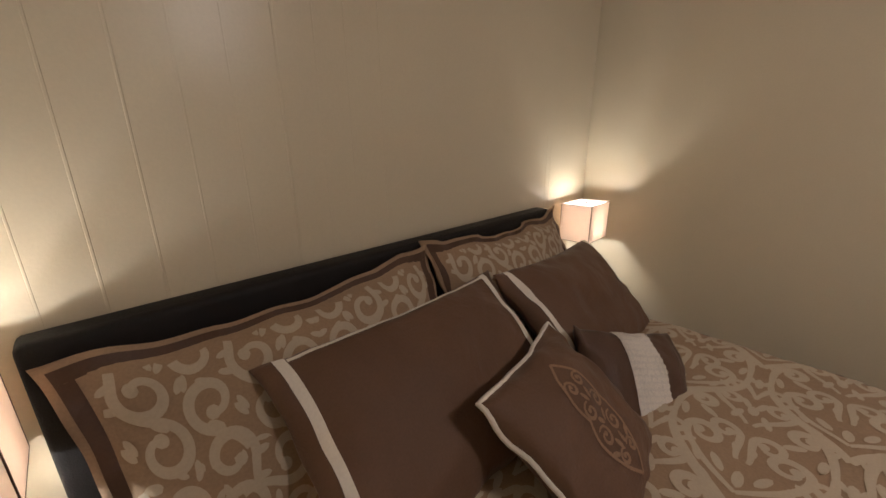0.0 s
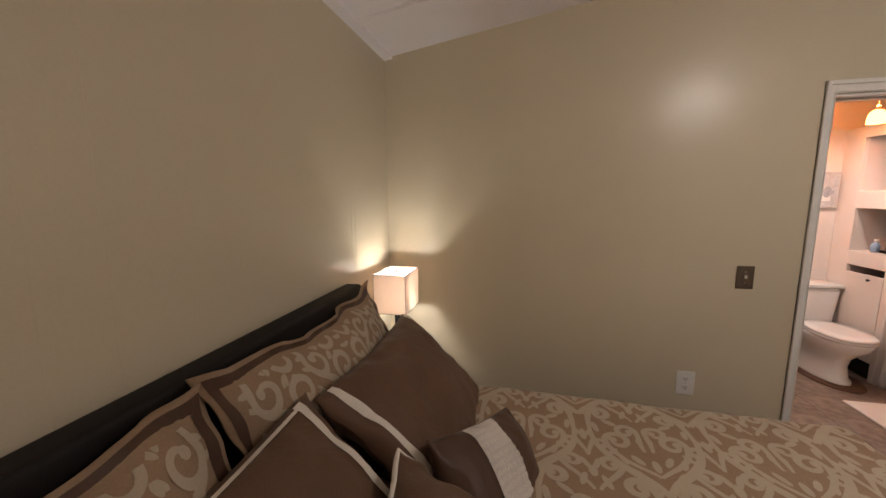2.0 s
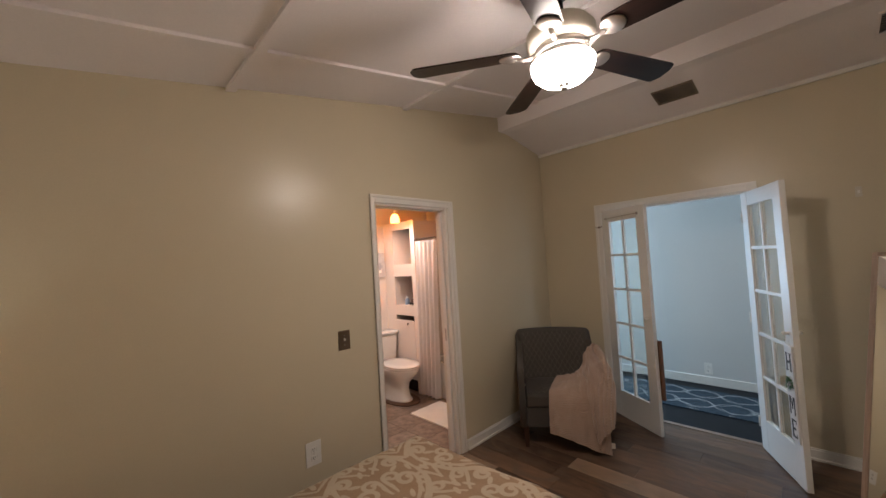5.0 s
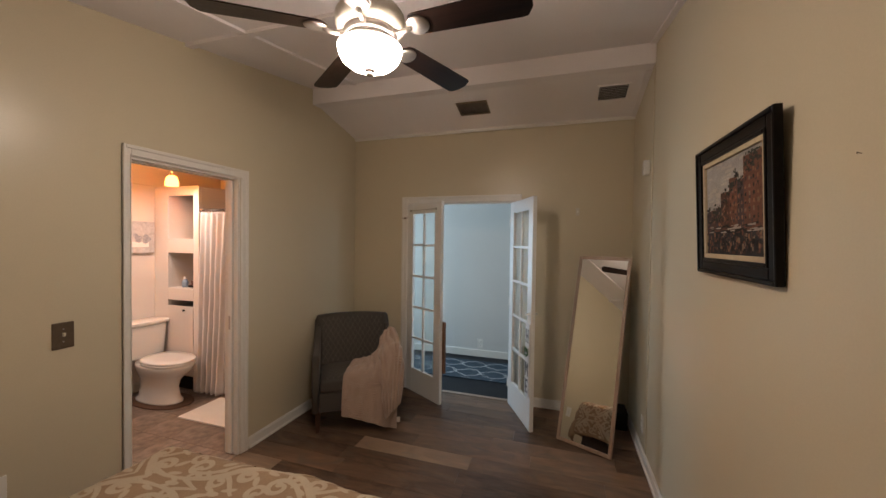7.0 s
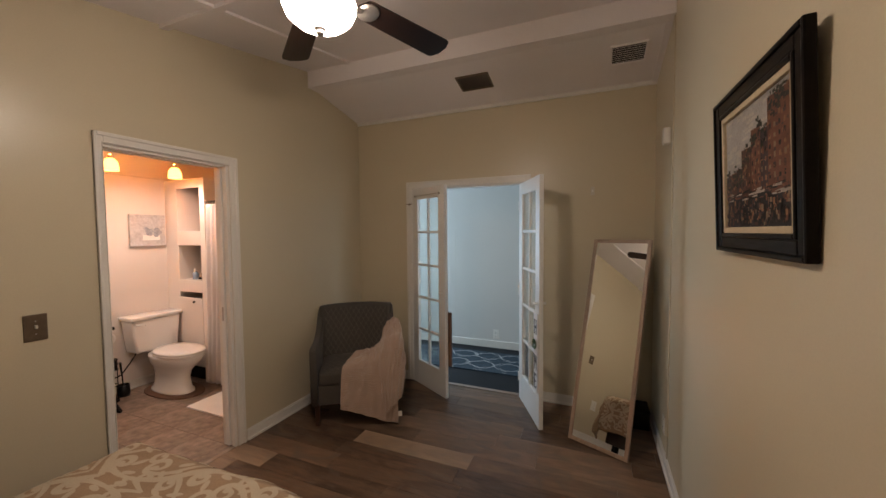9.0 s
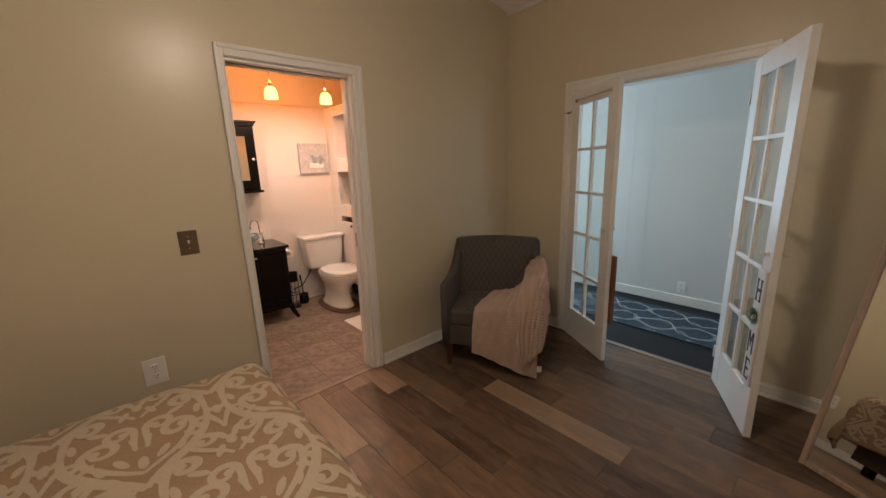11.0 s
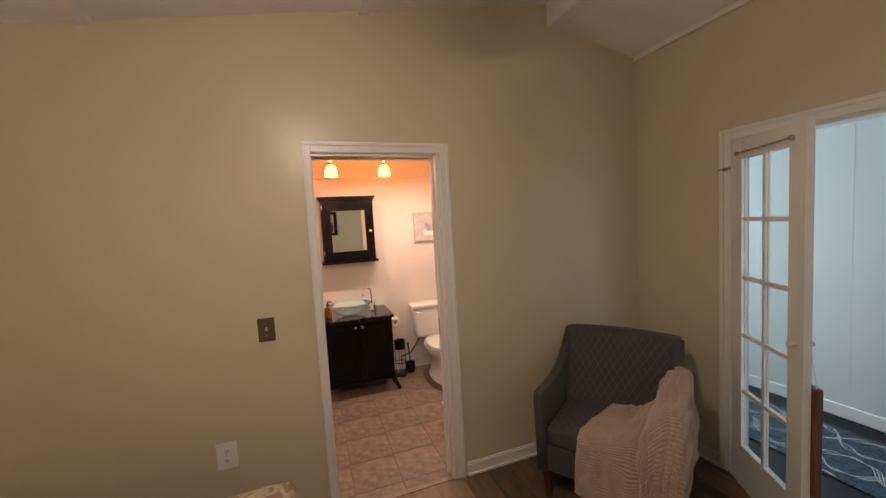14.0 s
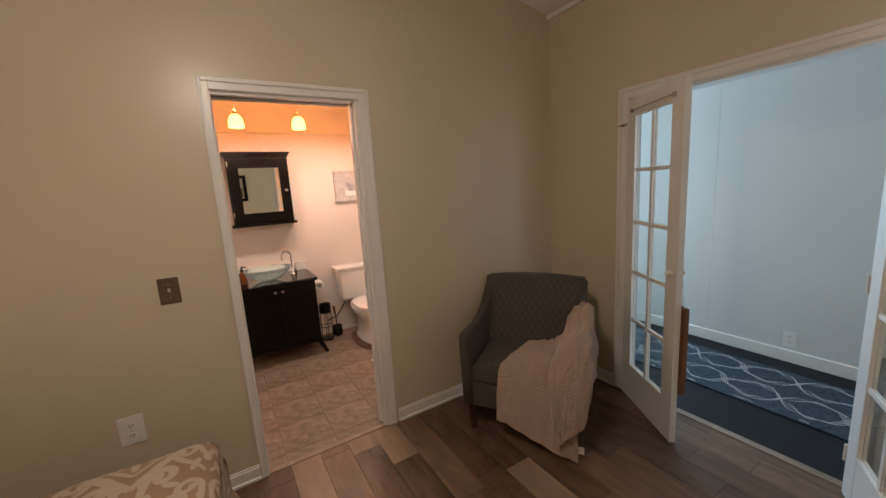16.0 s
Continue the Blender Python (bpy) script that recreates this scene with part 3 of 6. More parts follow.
def cover_at(a, b):
    """A place on the comforter from cloth lengths along and across the bed."""
    fx, dx = fold(a, BED_L, 0.075)
    fy, dy = fold(abs(b), BED_HW, 0.085)
    drop = math.hypot(dx, dy)
    if dx > 0.08 and dy > 0.08:
        drop = max(dx, dy) + 0.25 * min(dx, dy)
    puff = 0.014 * noise.noise((a * 3.1, b * 3.1, 0.3)) + 0.006 * noise.noise((a * 9, b * 9, 1.7))
    wave = 0.018 * math.sin(a * 17 + b * 2) * min(1, dy * 4) + 0.018 * math.sin(b * 15) * min(1, dx * 4)
    sag = 0.012 * (abs(b) / BED_HW) ** 2 - 0.022 * (1 - a / BED_L)
    sag += 0.045 * max(0.0, min(1.0, (-b - 0.35) / 0.4))
    x = BED_X0 + fx + (0.02 * noise.noise((b * 6, 2.0, 0)) + wave) * min(1, dx * 6)
    y = BED_YC + math.copysign(fy, b) + math.copysign((0.02 * noise.noise((a * 6, 5.0, 0)) + wave) * min(1, dy * 6), b)
    return Vector((x, y, max(0.06, BED_Z + 0.012 - sag - drop + puff)))


def on_cover(a, b, lift=0.0025):
    p = cover_at(a, b)
    e = 0.004
    n = (cover_at(a + e, b) - p).cross(cover_at(a, b + e) - p)
    return p + n.normalized() * lift if n.length > 1e-9 else p


def ribbon(out, pts, widths):
    """A flat stroke in the plane along points, as rows of (left, right)."""
    rows = []
    for i, p in enumerate(pts):
        q0, q1 = pts[max(0, i - 1)], pts[min(len(pts) - 1, i + 1)]
        dx, dy = q1[0] - q0[0], q1[1] - q0[1]
        l = math.hypot(dx, dy) or 1
        nx, ny = -dy / l, dx / l
        w = widths[i] / 2
        rows.append(((p[0] + nx * w, p[1] + ny * w), (p[0] - nx * w, p[1] - ny * w)))
    out.append(rows)


def bezier(p0, p1, p2, p3, n):
    out = []
    for i in range(n + 1):
        t = i / n
        k = (1 - t) ** 3, 3 * t * (1 - t) ** 2, 3 * t * t * (1 - t), t ** 3
        out.append((sum(k[j] * p[0] for j, p in enumerate((p0, p1, p2, p3))), sum(k[j] * p[1] for j, p in enumerate((p0, p1, p2, p3)))))
    return out


def spiral(out, cx, cy, r, a0, turns, w, n=18, hand=1):
    """A scroll that winds in to a ball end."""
    pts, ws = [], []
    for i in range(n + 1):
        t = i / n
        rr = r * (1 - 0.74 * t)
        a = a0 + hand * turns * 2 * math.pi * t
        pts.append((cx + rr * math.cos(a), cy + rr * math.sin(a)))
        ws.append(w * (0.55 + 0.6 * math.sin(math.pi * min(1, t * 1.05))))
    ribbon(out, pts, ws)
    blob(out, pts[-1][0], pts[-1][1], w * 0.75, w * 0.75, 0)


def blob(out, cx, cy, rx, ry, ang, n=8):
    """A leaf or ball as a stroke whose width swells."""
    pts = [(cx + math.cos(ang) * rx * (2 * i / n - 1), cy + math.sin(ang) * rx * (2 * i / n - 1)) for i in range(n + 1)]
    ws = [max(0.0004, 2 * ry * math.sqrt(max(0, 1 - (2 * i / n - 1) ** 2))) for i in range(n + 1)]
    ribbon(out, pts, ws)


def volute(out, tail, cx, cy, r, a0, turns, w):
    """A scroll: a stem along four control points, then a winding about a centre that ends in a ball."""
    pts = bezier(*tail, 14)
    n = 26
    for i in range(1, n + 1):
        t = i / n
        rr = r * (1 - 0.62 * t ** 1.15)
        a = a0 + turns * 2 * math.pi * t
        pts.append((cx + rr * math.cos(a), cy + rr * math.sin(a)))
    m = len(pts) - 1
    ws = [w * (0.45 + 0.75 * math.sin(math.pi * min(1.0, 0.06 + 0.86 * i / m))) for i in range(m + 1)]
    ribbon(out, pts, ws)
    blob(out, pts[-1][0], pts[-1][1], w * 0.78, w * 0.78, a0)


def damask(cx, cy, w, out, bold=1.0):
    """One ogee cell of the scroll pattern, its tip towards -y, mirrored about its long axis."""
    k = 0.050 * bold * w
    for s in (1, -1):
        def P(x, y):
            return (cx + s * x * w, cy + y * w)

        def V(tail, x, y, r, deg, turns, f=1.0):
            a = radians(deg) if s > 0 else math.pi - radians(deg)
            volute(out, [P(*q) for q in tail], cx + s * x * w, cy + y * w, r * w, a, s * turns, k * f)

        def L(x, y, deg, r=0.07, f=0.5):
            a = radians(deg) if s > 0 else math.pi - radians(deg)
            blob(out, *P(x, y), r * w, k * f, a)

        def C(p0, p1, p2, p3, f=1.0):
            c = bezier(P(*p0), P(*p1), P(*p2), P(*p3), 20)
            ribbon(out, c, [k * f * (0.55 + 0.6 * math.sin(math.pi * (0.1 + 0.85 * i / 20))) for i in range(21)])
        # the broad ogee band: from the tip round the shoulder, into a scroll
        C((0.0, -0.84), (0.10, -0.64), (0.425, -0.52), (0.425, -0.16), 1.5)
        V([(0.425, -0.17), (0.43, -0.02), (0.43, 0.10), (0.380, 0.20)], 0.300, 0.155, 0.092, 30, 1.0, 1.3)
        # inner pairs of scrolls, largest at the waist
        V([(0.0, -0.66), (0.12, -0.56), (0.32, -0.42), (0.325, -0.24)], 0.220, -0.24, 0.105, 0, 1.05, 1.1)
        V([(0.03, -0.36), (0.05, -0.30), (0.03, -0.20), (0.035, -0.10)], 0.125, -0.10, 0.090, 180, -1.0)
        V([(0.02, 0.08), (0.05, 0.16), (0.20, 0.26), (0.235, 0.36)], 0.150, 0.375, 0.085, -10, 1.05)
        V([(0.0, 0.46), (0.02, 0.56), (0.04, 0.60), (0.055, 0.64)], 0.125, 0.64, 0.070, 180, -0.9, 0.9)
        # lobed leaves that fill between
        L(0.115, -0.47, 60, 0.075, 0.62), L(0.045, -0.24, 80, 0.055), L(0.355, -0.34, 120, 0.06, 0.6), L(0.375, -0.06, 80, 0.075, 0.6)
        L(0.24, 0.02, 35, 0.075, 0.65), L(0.085, 0.17, 110, 0.075, 0.6), L(0.345, 0.32, 130, 0.075, 0.6), L(0.275, 0.48, 110, 0.07, 0.6)
        L(0.045, 0.36, 70, 0.075, 0.55), L(0.21, 0.56, 50, 0.06, 0.55), L(0.055, 0.80, 60, 0.065, 0.55), L(0.43, 0.12, 60, 0.04, 0.5)
    blob(out, cx, cy + 0.27 * w, 0.065 * w, k * 0.8, math.pi / 2)
    blob(out, cx, cy - 0.54 * w, 0.075 * w, k * 0.7, math.pi / 2)
    blob(out, cx, cy + 0.76 * w, 0.080 * w, k * 0.7, math.pi / 2)


def vine(out, hw, hh, r, k):
    """All-over leafy scrolls, mirrored about the middle: curls of either hand, each with a stem and lobed leaves."""
    nx, ny = int(hw / (2.2 * r)) + 1, int(hh / (2.1 * r)) + 1
    for i in range(nx):
        for j in range(-ny, ny + 1):
            x, y = (i + 0.5) * 2.25 * r, j * 2.15 * r + (1.07 * r if i % 2 else 0.0)
            turn = 1 if (i + j) % 2 else -1
            deg = (200, 20, 110, -60)[(2 * i + 3 * j) % 4]
            for s in (1, -1):
                def at(px, py):
                    return (s * px, py)
                a = radians(deg)
                q = (x + r * math.cos(a), y + r * math.sin(a))
                t = (turn * math.sin(a), -turn * math.cos(a))
                n = (math.cos(a), math.sin(a))
                tail = [at(q[0] + t[0] * r * f + n[0] * r * g, q[1] + t[1] * r * f + n[1] * r * g) for f, g in ((1.75, 0.55), (1.25, -0.05), (0.55, 0.0), (0.0, 0.0))]
                volute(out, tail, s * x, y, r, a if s > 0 else math.pi - a, s * turn * 0.95, k)
                for d, f, lean_by in ((115, 1.32, 50), (200, 1.30, 60), (265, 1.28, 40)):
                    b = a + turn * radians(d)
                    c = at(x + f * r * math.cos(b), y + f * r * math.sin(b))
                    w = b + turn * radians(lean_by)
                    blob(out, c[0], c[1], 0.36 * r, 0.15 * r, w if s > 0 else math.pi - w)


def strokes_mesh(strokes, fn):
    """Lays strokes on a surface by fn(x, y); fn may give None outside it."""
    bm = bmesh.new()
    for rows in strokes:
        prev = None
        for l, r in rows:
            a, b = fn(*l), fn(*r)
            cur = (bm.verts.new(a), bm.verts.new(b)) if a is not None and b is not None else None
            if prev and cur:
                bm.faces.new((prev[0], prev[1], cur[1], cur[0]))
            prev = cur
    return bm


bed = thing("bed", "king bed with dark headboard and tan scroll-patterned comforter", "bed", pose(BED_X0, BED_YC, 0))
bed_m = Matrix.Translation((-BED_X0, -BED_YC, 0))


def bed_part(name, bm, material, label="", smooth=False):
    bmesh.ops.transform(bm, matrix=bed_m, verts=bm.verts)
    return part(name, bm, material, bed, label, smooth)


bm = bmesh.new()
box(bm, WX + 0.012, -2.150, -2.545, -0.625, 0.12, 1.155, bevel=0.020, seg=4)
bed_part("headboard", bm, M_HEAD, "near-black upholstered headboard", True)
bm = bmesh.new()
box(bm, -2.145, -0.17, -2.47, -0.635, 0.30, 0.575, bevel=0.05, seg=3)
bed_part("mattress", bm, M_MATTRESS)
bm = bmesh.new()
box(bm, -2.145, -0.19, -2.46, -0.645, 0.08, 0.295, bevel=0.01)
bed_part("box_base", bm, M_SKIRT, "dark fabric bed base")
for lx in (-2.05, -0.28):
    for ly in (-2.36, -0.74):
        bed_part("leg", boxed(lx - 0.03, lx + 0.03, ly - 0.03, ly + 0.03, 0, 0.08, bevel=0.004), M_BLACK)

comforter = tagged(new("comforter"), "tan and cream scroll-patterned comforter spread over the bed", "bedding")
bm = bmesh.new()
LA, LB = BED_L + 0.42, BED_HW + 0.42
sheet(bm, lambda u, v: cover_at(u * LA, (2 * v - 1) * LB), 150, 170)
thicken(part("cover", bm, M_COVER, comforter, smooth=True), 0.02, -1.0)
pattern = []
for i in range(-1, 7):
    for j in range(-4, 6):
        damask(0.105 + 0.41 * i + (0.205 if j % 2 else 0), 0.355 + 0.39 * j, 0.41, pattern, 0.86)


def cover_or_none(a, b):
    if not (0.02 < a < LA - 0.02 and abs(b) < LB - 0.02):
        return None
    return on_cover(a, b)


tagged(part("scroll_pattern", strokes_mesh(pattern, cover_or_none), M_SCROLL, comforter, "raised cream scrolls", True), kind="stuff")


# ---- pillows ----
def pillow_fn(w, h, t, flange, seed, pinch=0.075, front=1):
    """The front or back of a pillow with an optional flat flange; its plane is local x, y."""
    def fn(x, y, lift=0.0):
        bw, bh = w - flange, h - flange
        u, v = max(-1.0, min(1.0, x / bw)), max(-1.0, min(1.0, y / bh))
        d = (max(0.0, 1 - u * u) ** 0.42) * (max(0.0, 1 - v * v) ** 0.42)
        z = front * t * d
        z += 0.012 * noise.noise((x * 7 + seed, y * 7, seed)) * (0.4 + d) + 0.004 * noise.noise((x * 22 + seed, y * 22, seed))
        fl = max(abs(x) / w, abs(y) / h)
        wav = 0.026 * noise.noise((x * 13 + seed, y * 13 + 4, 2.0)) * max(0.0, fl - 0.75) * 4
        px = x * (1 - pinch * (1 - abs(y / h) ** 2) * abs(x / w) ** 2)
        py = y * (1 - pinch * (2.1 if flange else 1.0) * (1 - abs(x / w) ** 1.6) * abs(y / h) ** 2) + (0.022 * noise.noise((x * 7 + seed, 3.0, seed)) if flange and y > 0 else 0.0)
        sl = 1 if front > 0 else -1
        return Vector((px, py, z + wav + sl * (lift + 0.003)))
    return fn


def pillow(name, label, at, w, h, t, cover_mat, flange=0.0, seed=0.0, bands=(), piping=None, group=""):
    ob = thing(name, label, "pillow", at, group)
    fns = {s: pillow_fn(w, h, t, flange, seed, front=s) for s in (1, -1)}
    bm = bmesh.new()
    g = {s: sheet(bm, lambda u, v: fns[s]((2 * u - 1) * w, (2 * v - 1) * h), 44, 34) for s in (1, -1)}
    a, b = g[1], g[-1]
    edge = [(i, 0) for i in range(45)] + [(44, j) for j in range(1, 35)] + [(i, 34) for i in range(43, -1, -1)] + [(0, j) for j in range(33, 0, -1)]
    for (i, j), (k, l) in zip(edge, edge[1:] + edge[:1]):
        bm.faces.new((a[i][j], a[k][l], b[k][l], b[i][j]))
    part("pillow_cover", bm, cover_mat, ob, smooth=True)
    for bname, bmat, blabel, x0, x1, y0, y1 in bands:
        for s in (1, -1):
            bm = bmesh.new()
            n, k = max(2, int(abs(x1 - x0) / 0.02)), max(2, int(abs(y1 - y0) / 0.02))
            sheet(bm, lambda u, v: fns[s](x0 + (x1 - x0) * u, y0 + (y1 - y0) * v, 0.003), n, k)
            part(bname, bm, bmat, ob, blabel, True)
    if piping:
        bm = bmesh.new()
        pts = []
        for i in range(81):
            q = i / 80 * 4
            k, f = int(q) % 4, q - int(q)
            x, y = [(-1 + 2 * f, -1), (1, -1 + 2 * f), (1 - 2 * f, 1), (-1, 1 - 2 * f)][k]
            p = fns[1](x * w, y * h)
            pts.append(Vector((p.x * 1.004, p.y * 1.004, 0.0)) + Vector((0, 0, 0.5 * (p.z + fns[-1](x * w, y * h).z))))
        tube(bm, pts, 0.0075, 6)
        part("piping", bm, piping, ob, "ivory cord edging", True)
    return ob, fns


def lean(x, y, z, tilt, turn=0.0, roll=0.0):
    """A pose whose face looks to +x and up by tilt degrees, its width along y."""
    return Matrix.Translation((x, y, z)) @ Matrix.Rotation(radians(turn), 4, "Z") @ Matrix.Rotation(radians(-tilt), 4, "Y") @ \
        Matrix(((0, 0, 1, 0), (1, 0, 0, 0), (0, 1, 0, 0), (0, 0, 0, 1))) @ Matrix.Rotation(radians(roll), 4, "Z")


SW, SH = 0.485, 0.305
for name_y, zc, seed, roll, turn in ((-2.035, 0.872, 1.3, 2.5, -1), (-1.105, 0.888, 4.1, -1.0, 1)):
    bands = [("satin_band", M_DBROWN, "brown satin band", -SW + 0.016, SW - 0.016, SH - 0.046, SH - 0.016),
             ("satin_band", M_DBROWN, "brown satin band", -SW + 0.016, SW - 0.016, -SH + 0.016, -SH + 0.046),
             ("satin_band", M_DBROWN, "brown satin band", -SW + 0.016, -SW + 0.046, -SH + 0.046, SH - 0.046),
             ("satin_band", M_DBROWN, "brown satin band", SW - 0.046, SW - 0.016, -SH + 0.046, SH - 0.046)]
    sham, fns = pillow("pillow_sham", "tan scroll-patterned pillow sham with brown band against the headboard", lean(-1.995, name_y, zc, 25, turn, roll),
                       SW, SH, 0.075, M_COVER, flange=0.05, seed=seed, bands=bands, group="pillows on the bed")
    pat = []
    vine(pat, SW, SH / 1.25, 0.046, 0.0165)

    def on_sham(x, y, f=fns[1]):
        y *= 1.25
        if abs(x) > SW - 0.054 or abs(y) > SH - 0.054:
            return None
        return f(x, y, 0.0025)
    tagged(part("scroll_pattern", strokes_mesh(pat, on_sham), M_SCROLL, sham, "raised cream scrolls", True), kind="stuff")

PW, PH = 0.415, 0.265
for py, pz, px, seed, turn, roll in ((-1.80, 0.845, -1.800, 7.7, -3, 2), (-0.985, 0.835, -1.765, 9.4, 4, -3)):
    bands = []
    for s in (-1, 1):
        bands.append(("ribbon_band", M_IVORY, "ivory ribbon band", s * (PW - 0.070), s * (PW - 0.042), -PH + 0.004, PH - 0.004))
    if seed < 8:
        bands.append(("ribbon_band", M_IVORY, "ivory ribbon band", -PW + 0.072, PW - 0.072, PH - 0.019, PH - 0.010))
    pillow("bed_pillow", "brown satin pillow with ivory ribbon near its ends", lean(px, py, pz, 46, turn, roll),
           PW, PH, 0.085, M_BROWN, seed=seed, bands=bands, group="pillows on the bed")

CW = 0.225
cush, fns = pillow("cushion", "square brown cushion with ivory cord and an embroidered medallion", lean(-1.50, -1.605, 0.785, 50, 6, 3),
                   CW, CW, 0.075, M_BROWN, seed=2.2, piping=M_IVORY, group="pillows on the bed")
med = []
for s in (1, -1):
    c = bezier((0, 0.17), (s * 0.035, 0.13), (s * 0.075, 0.09), (s * 0.055, 0.02), 10) + bezier((s * 0.055, 0.02), (s * 0.085, -0.04), (s * 0.05, -0.11), (0, -0.165), 10)[1:]
    ribbon(med, c, [0.008] * len(c))
    for cx, cy, r, a, hand in ((0.026, 0.095, 0.022, 0.5, 1), (0.030, 0.03, 0.024, 2.0, -1), (0.034, -0.035, 0.026, 1.0, 1), (0.022, -0.10, 0.020, 2.5, -1)):
        spiral(med, s * cx, cy, r, a if s > 0 else math.pi - a, 1.2, 0.008, 14, hand * s)
    for cx, cy, a in ((0.012, 0.06, 1.2), (0.014, -0.005, 0.8), (0.012, -0.07, 1.3), (0.045, -0.075, 0.6)):
        blob(med, s * cx, cy, 0.016, 0.006, a if s > 0 else math.pi - a)
tagged(part("embroidery", strokes_mesh(med, lambda x, y: fns[1](x, y, 0.003)), M_GOLD, cush, "tan stitched medallion", True), kind="stuff")

LW, LH = 0.225, 0.17
cush, fns = pillow("cushion", "small brown oblong cushion with a white lace band", lean(-1.475, -1.215, 0.73, 42, -16, -18),
                   LW, LH, 0.065, M_DBROWN, seed=5.5, bands=[("lace_band", M_LACE, "white lace band", -0.075, 0.070, -LH + 0.004, LH - 0.004)], group="pillows on the bed")
lace = []
rnd = random.Random(3)
for i in range(9):
    for j in range(16):
        spiral(lace, -0.067 + 0.0165 * i, -LH + 0.02 + 0.0205 * j, 0.008, rnd.random() * 6, 1.0, 0.0032, 8, 1 if (i + j) % 2 else -1)
tagged(part("lace_pattern", strokes_mesh(lace, lambda x, y: fns[1](x, y, 0.005)), M_IVORY, cush, "raised lace work", True), kind="stuff")


# ---- bedside tables and lamps ----
def nightstand(x, y, w, group):
    ob = thing("nightstand", "small dark nightstand beside the bed", "nightstand", pose(x, y, 0), group)
    part("top", boxed(-0.19, 0.19, -w / 2, w / 2, 0.58, 0.60, bevel=0.004), M_DARKWOOD, ob)
    part("body", boxed(-0.18, 0.18, -w / 2 + 0.01, w / 2 - 0.01, 0.12, 0.58, bevel=0.003), M_DARKWOOD, ob)
    d = part("drawer", boxed(0.181, 0.195, -w / 2 + 0.02, w / 2 - 0.02, 0.37, 0.565, bevel=0.003), M_DARKWOOD, ob)
    part("knob", boxed(0.195, 0.213, -0.012, 0.012, 0.455, 0.48, bevel=0.005), M_CHROME, d)
    for sx in (-1, 1):
        for sy in (-1, 1):
            part("leg", boxed(sx * 0.165 - 0.015, sx * 0.165 + 0.015, sy * (w / 2 - 0.03) - 0.015, sy * (w / 2 - 0.03) + 0.015, 0, 0.12, bevel=0.002), M_DARKWOOD, ob)


nightstand(WX + 0.21, -0.30, 0.40, "nightstands")
nightstand(WX + 0.21, -2.70, 0.28, "nightstands")


def table_lamp(x, y, turn):
    ob = thing("table_lamp", "lit table lamp with oblong pink shade and twin black posts", "lamp", pose(x, y, 0.60, 0, 0, turn), "bedside lamps")
    h0, h1, hx, hy = 0.338, 0.550, 0.089, 0.125
    ring = ((-1, -1), (1, -1), (1, 1), (-1, 1))
    bm = bmesh.new()
    lo = [bm.verts.new((sx * hx, sy * hy, h0)) for sx, sy in ring]
    hi = [bm.verts.new((sx * hx, sy * hy, h1)) for sx, sy in ring]
    for i in range(4):
        bm.faces.new((lo[i], lo[(i + 1) % 4], hi[(i + 1) % 4], hi[i]))
    shade = thicken(part("shade", bm, M_SHADE, ob, "pink linen shade"), 0.002)
    for z in (h0, h1):
        bm = bmesh.new()
        for i in range(4):
            a, b = ring[i], ring[(i + 1) % 4]
            tube(bm, [(a[0] * hx, a[1] * hy, z), (b[0] * hx, b[1] * hy, z)], 0.0016, 5)
        part("rim", bm, M_LEG, shade, "brown rim")
    for sx, sy in ring:
        bm = bmesh.new()
        tube(bm, [(sx * hx, sy * hy, h0), (sx * hx, sy * hy, h1)], 0.0018, 5)
        part("corner_seam", bm, M_LEG, shade, "brown corner seam")
    bm = bmesh.new()
    tube(bm, [(-hx, 0, h1 - 0.006), (hx, 0, h1 - 0.006)], 0.0016, 5)
    tube(bm, [(0, -hy, h1 - 0.006), (0, hy, h1 - 0.006)], 0.0016, 5)
    part("spider", bm, M_BLACK, shade)
    part("finial", boxed(-0.004, 0.004, -0.004, 0.004, h1 - 0.006, h1 + 0.010, bevel=0.002), M_BLACK, ob)
    for s in (-1, 1):
        part("post", boxed(-0.007, 0.007, s * 0.022 - 0.007, s * 0.022 + 0.007, 0.015, 0.37, bevel=0.0015), M_BLACK, ob)
    part("socket", boxed(-0.012, 0.012, -0.029, 0.029, 0.37, 0.385, bevel=0.003), M_BLACK, ob)
    bm = bmesh.new()
    lathe(bm, [(0.0, 0.385), (0.012, 0.386), (0.013, 0.41), (0.026, 0.45), (0.028, 0.475), (0.018, 0.498), (0.0, 0.504)], n=16)
    part("bulb", bm, M_BULB, ob, "glowing bulb", True).visible_shadow = False
    part("base", boxed(-0.06, 0.06, -0.075, 0.075, 0, 0.015, bevel=0.003), M_BLACK, ob)


table_lamp(-2.096, -0.29, 0)
table_lamp(-2.096, -2.695, 0)


# ---- ceiling fan ----
fan = thing("ceiling_fan", "five-blade ceiling fan with dark blades and lit frosted bowl", "ceiling fan", pose(0.030, -1.472, 0))
bm = bmesh.new()
lathe(bm, [(0.0, 2.282), (0.012, 2.284), (0.016, 2.292), (0.010, 2.299), (0.022, 2.304), (0.022, 2.308), (0.0, 2.31)], n=16)
part("finial", bm, M_NICKEL, fan, "brushed nickel finial", True)
bm = bmesh.new()
lathe(bm, [(0.0, 2.308), (0.05, 2.311), (0.09, 2.326), (0.118, 2.350), (0.130, 2.378), (0.132, 2.396), (0.0, 2.397)], n=32)
part("light_bowl", bm, M_BOWL, fan, "glowing frosted glass bowl", True)
bm = bmesh.new()
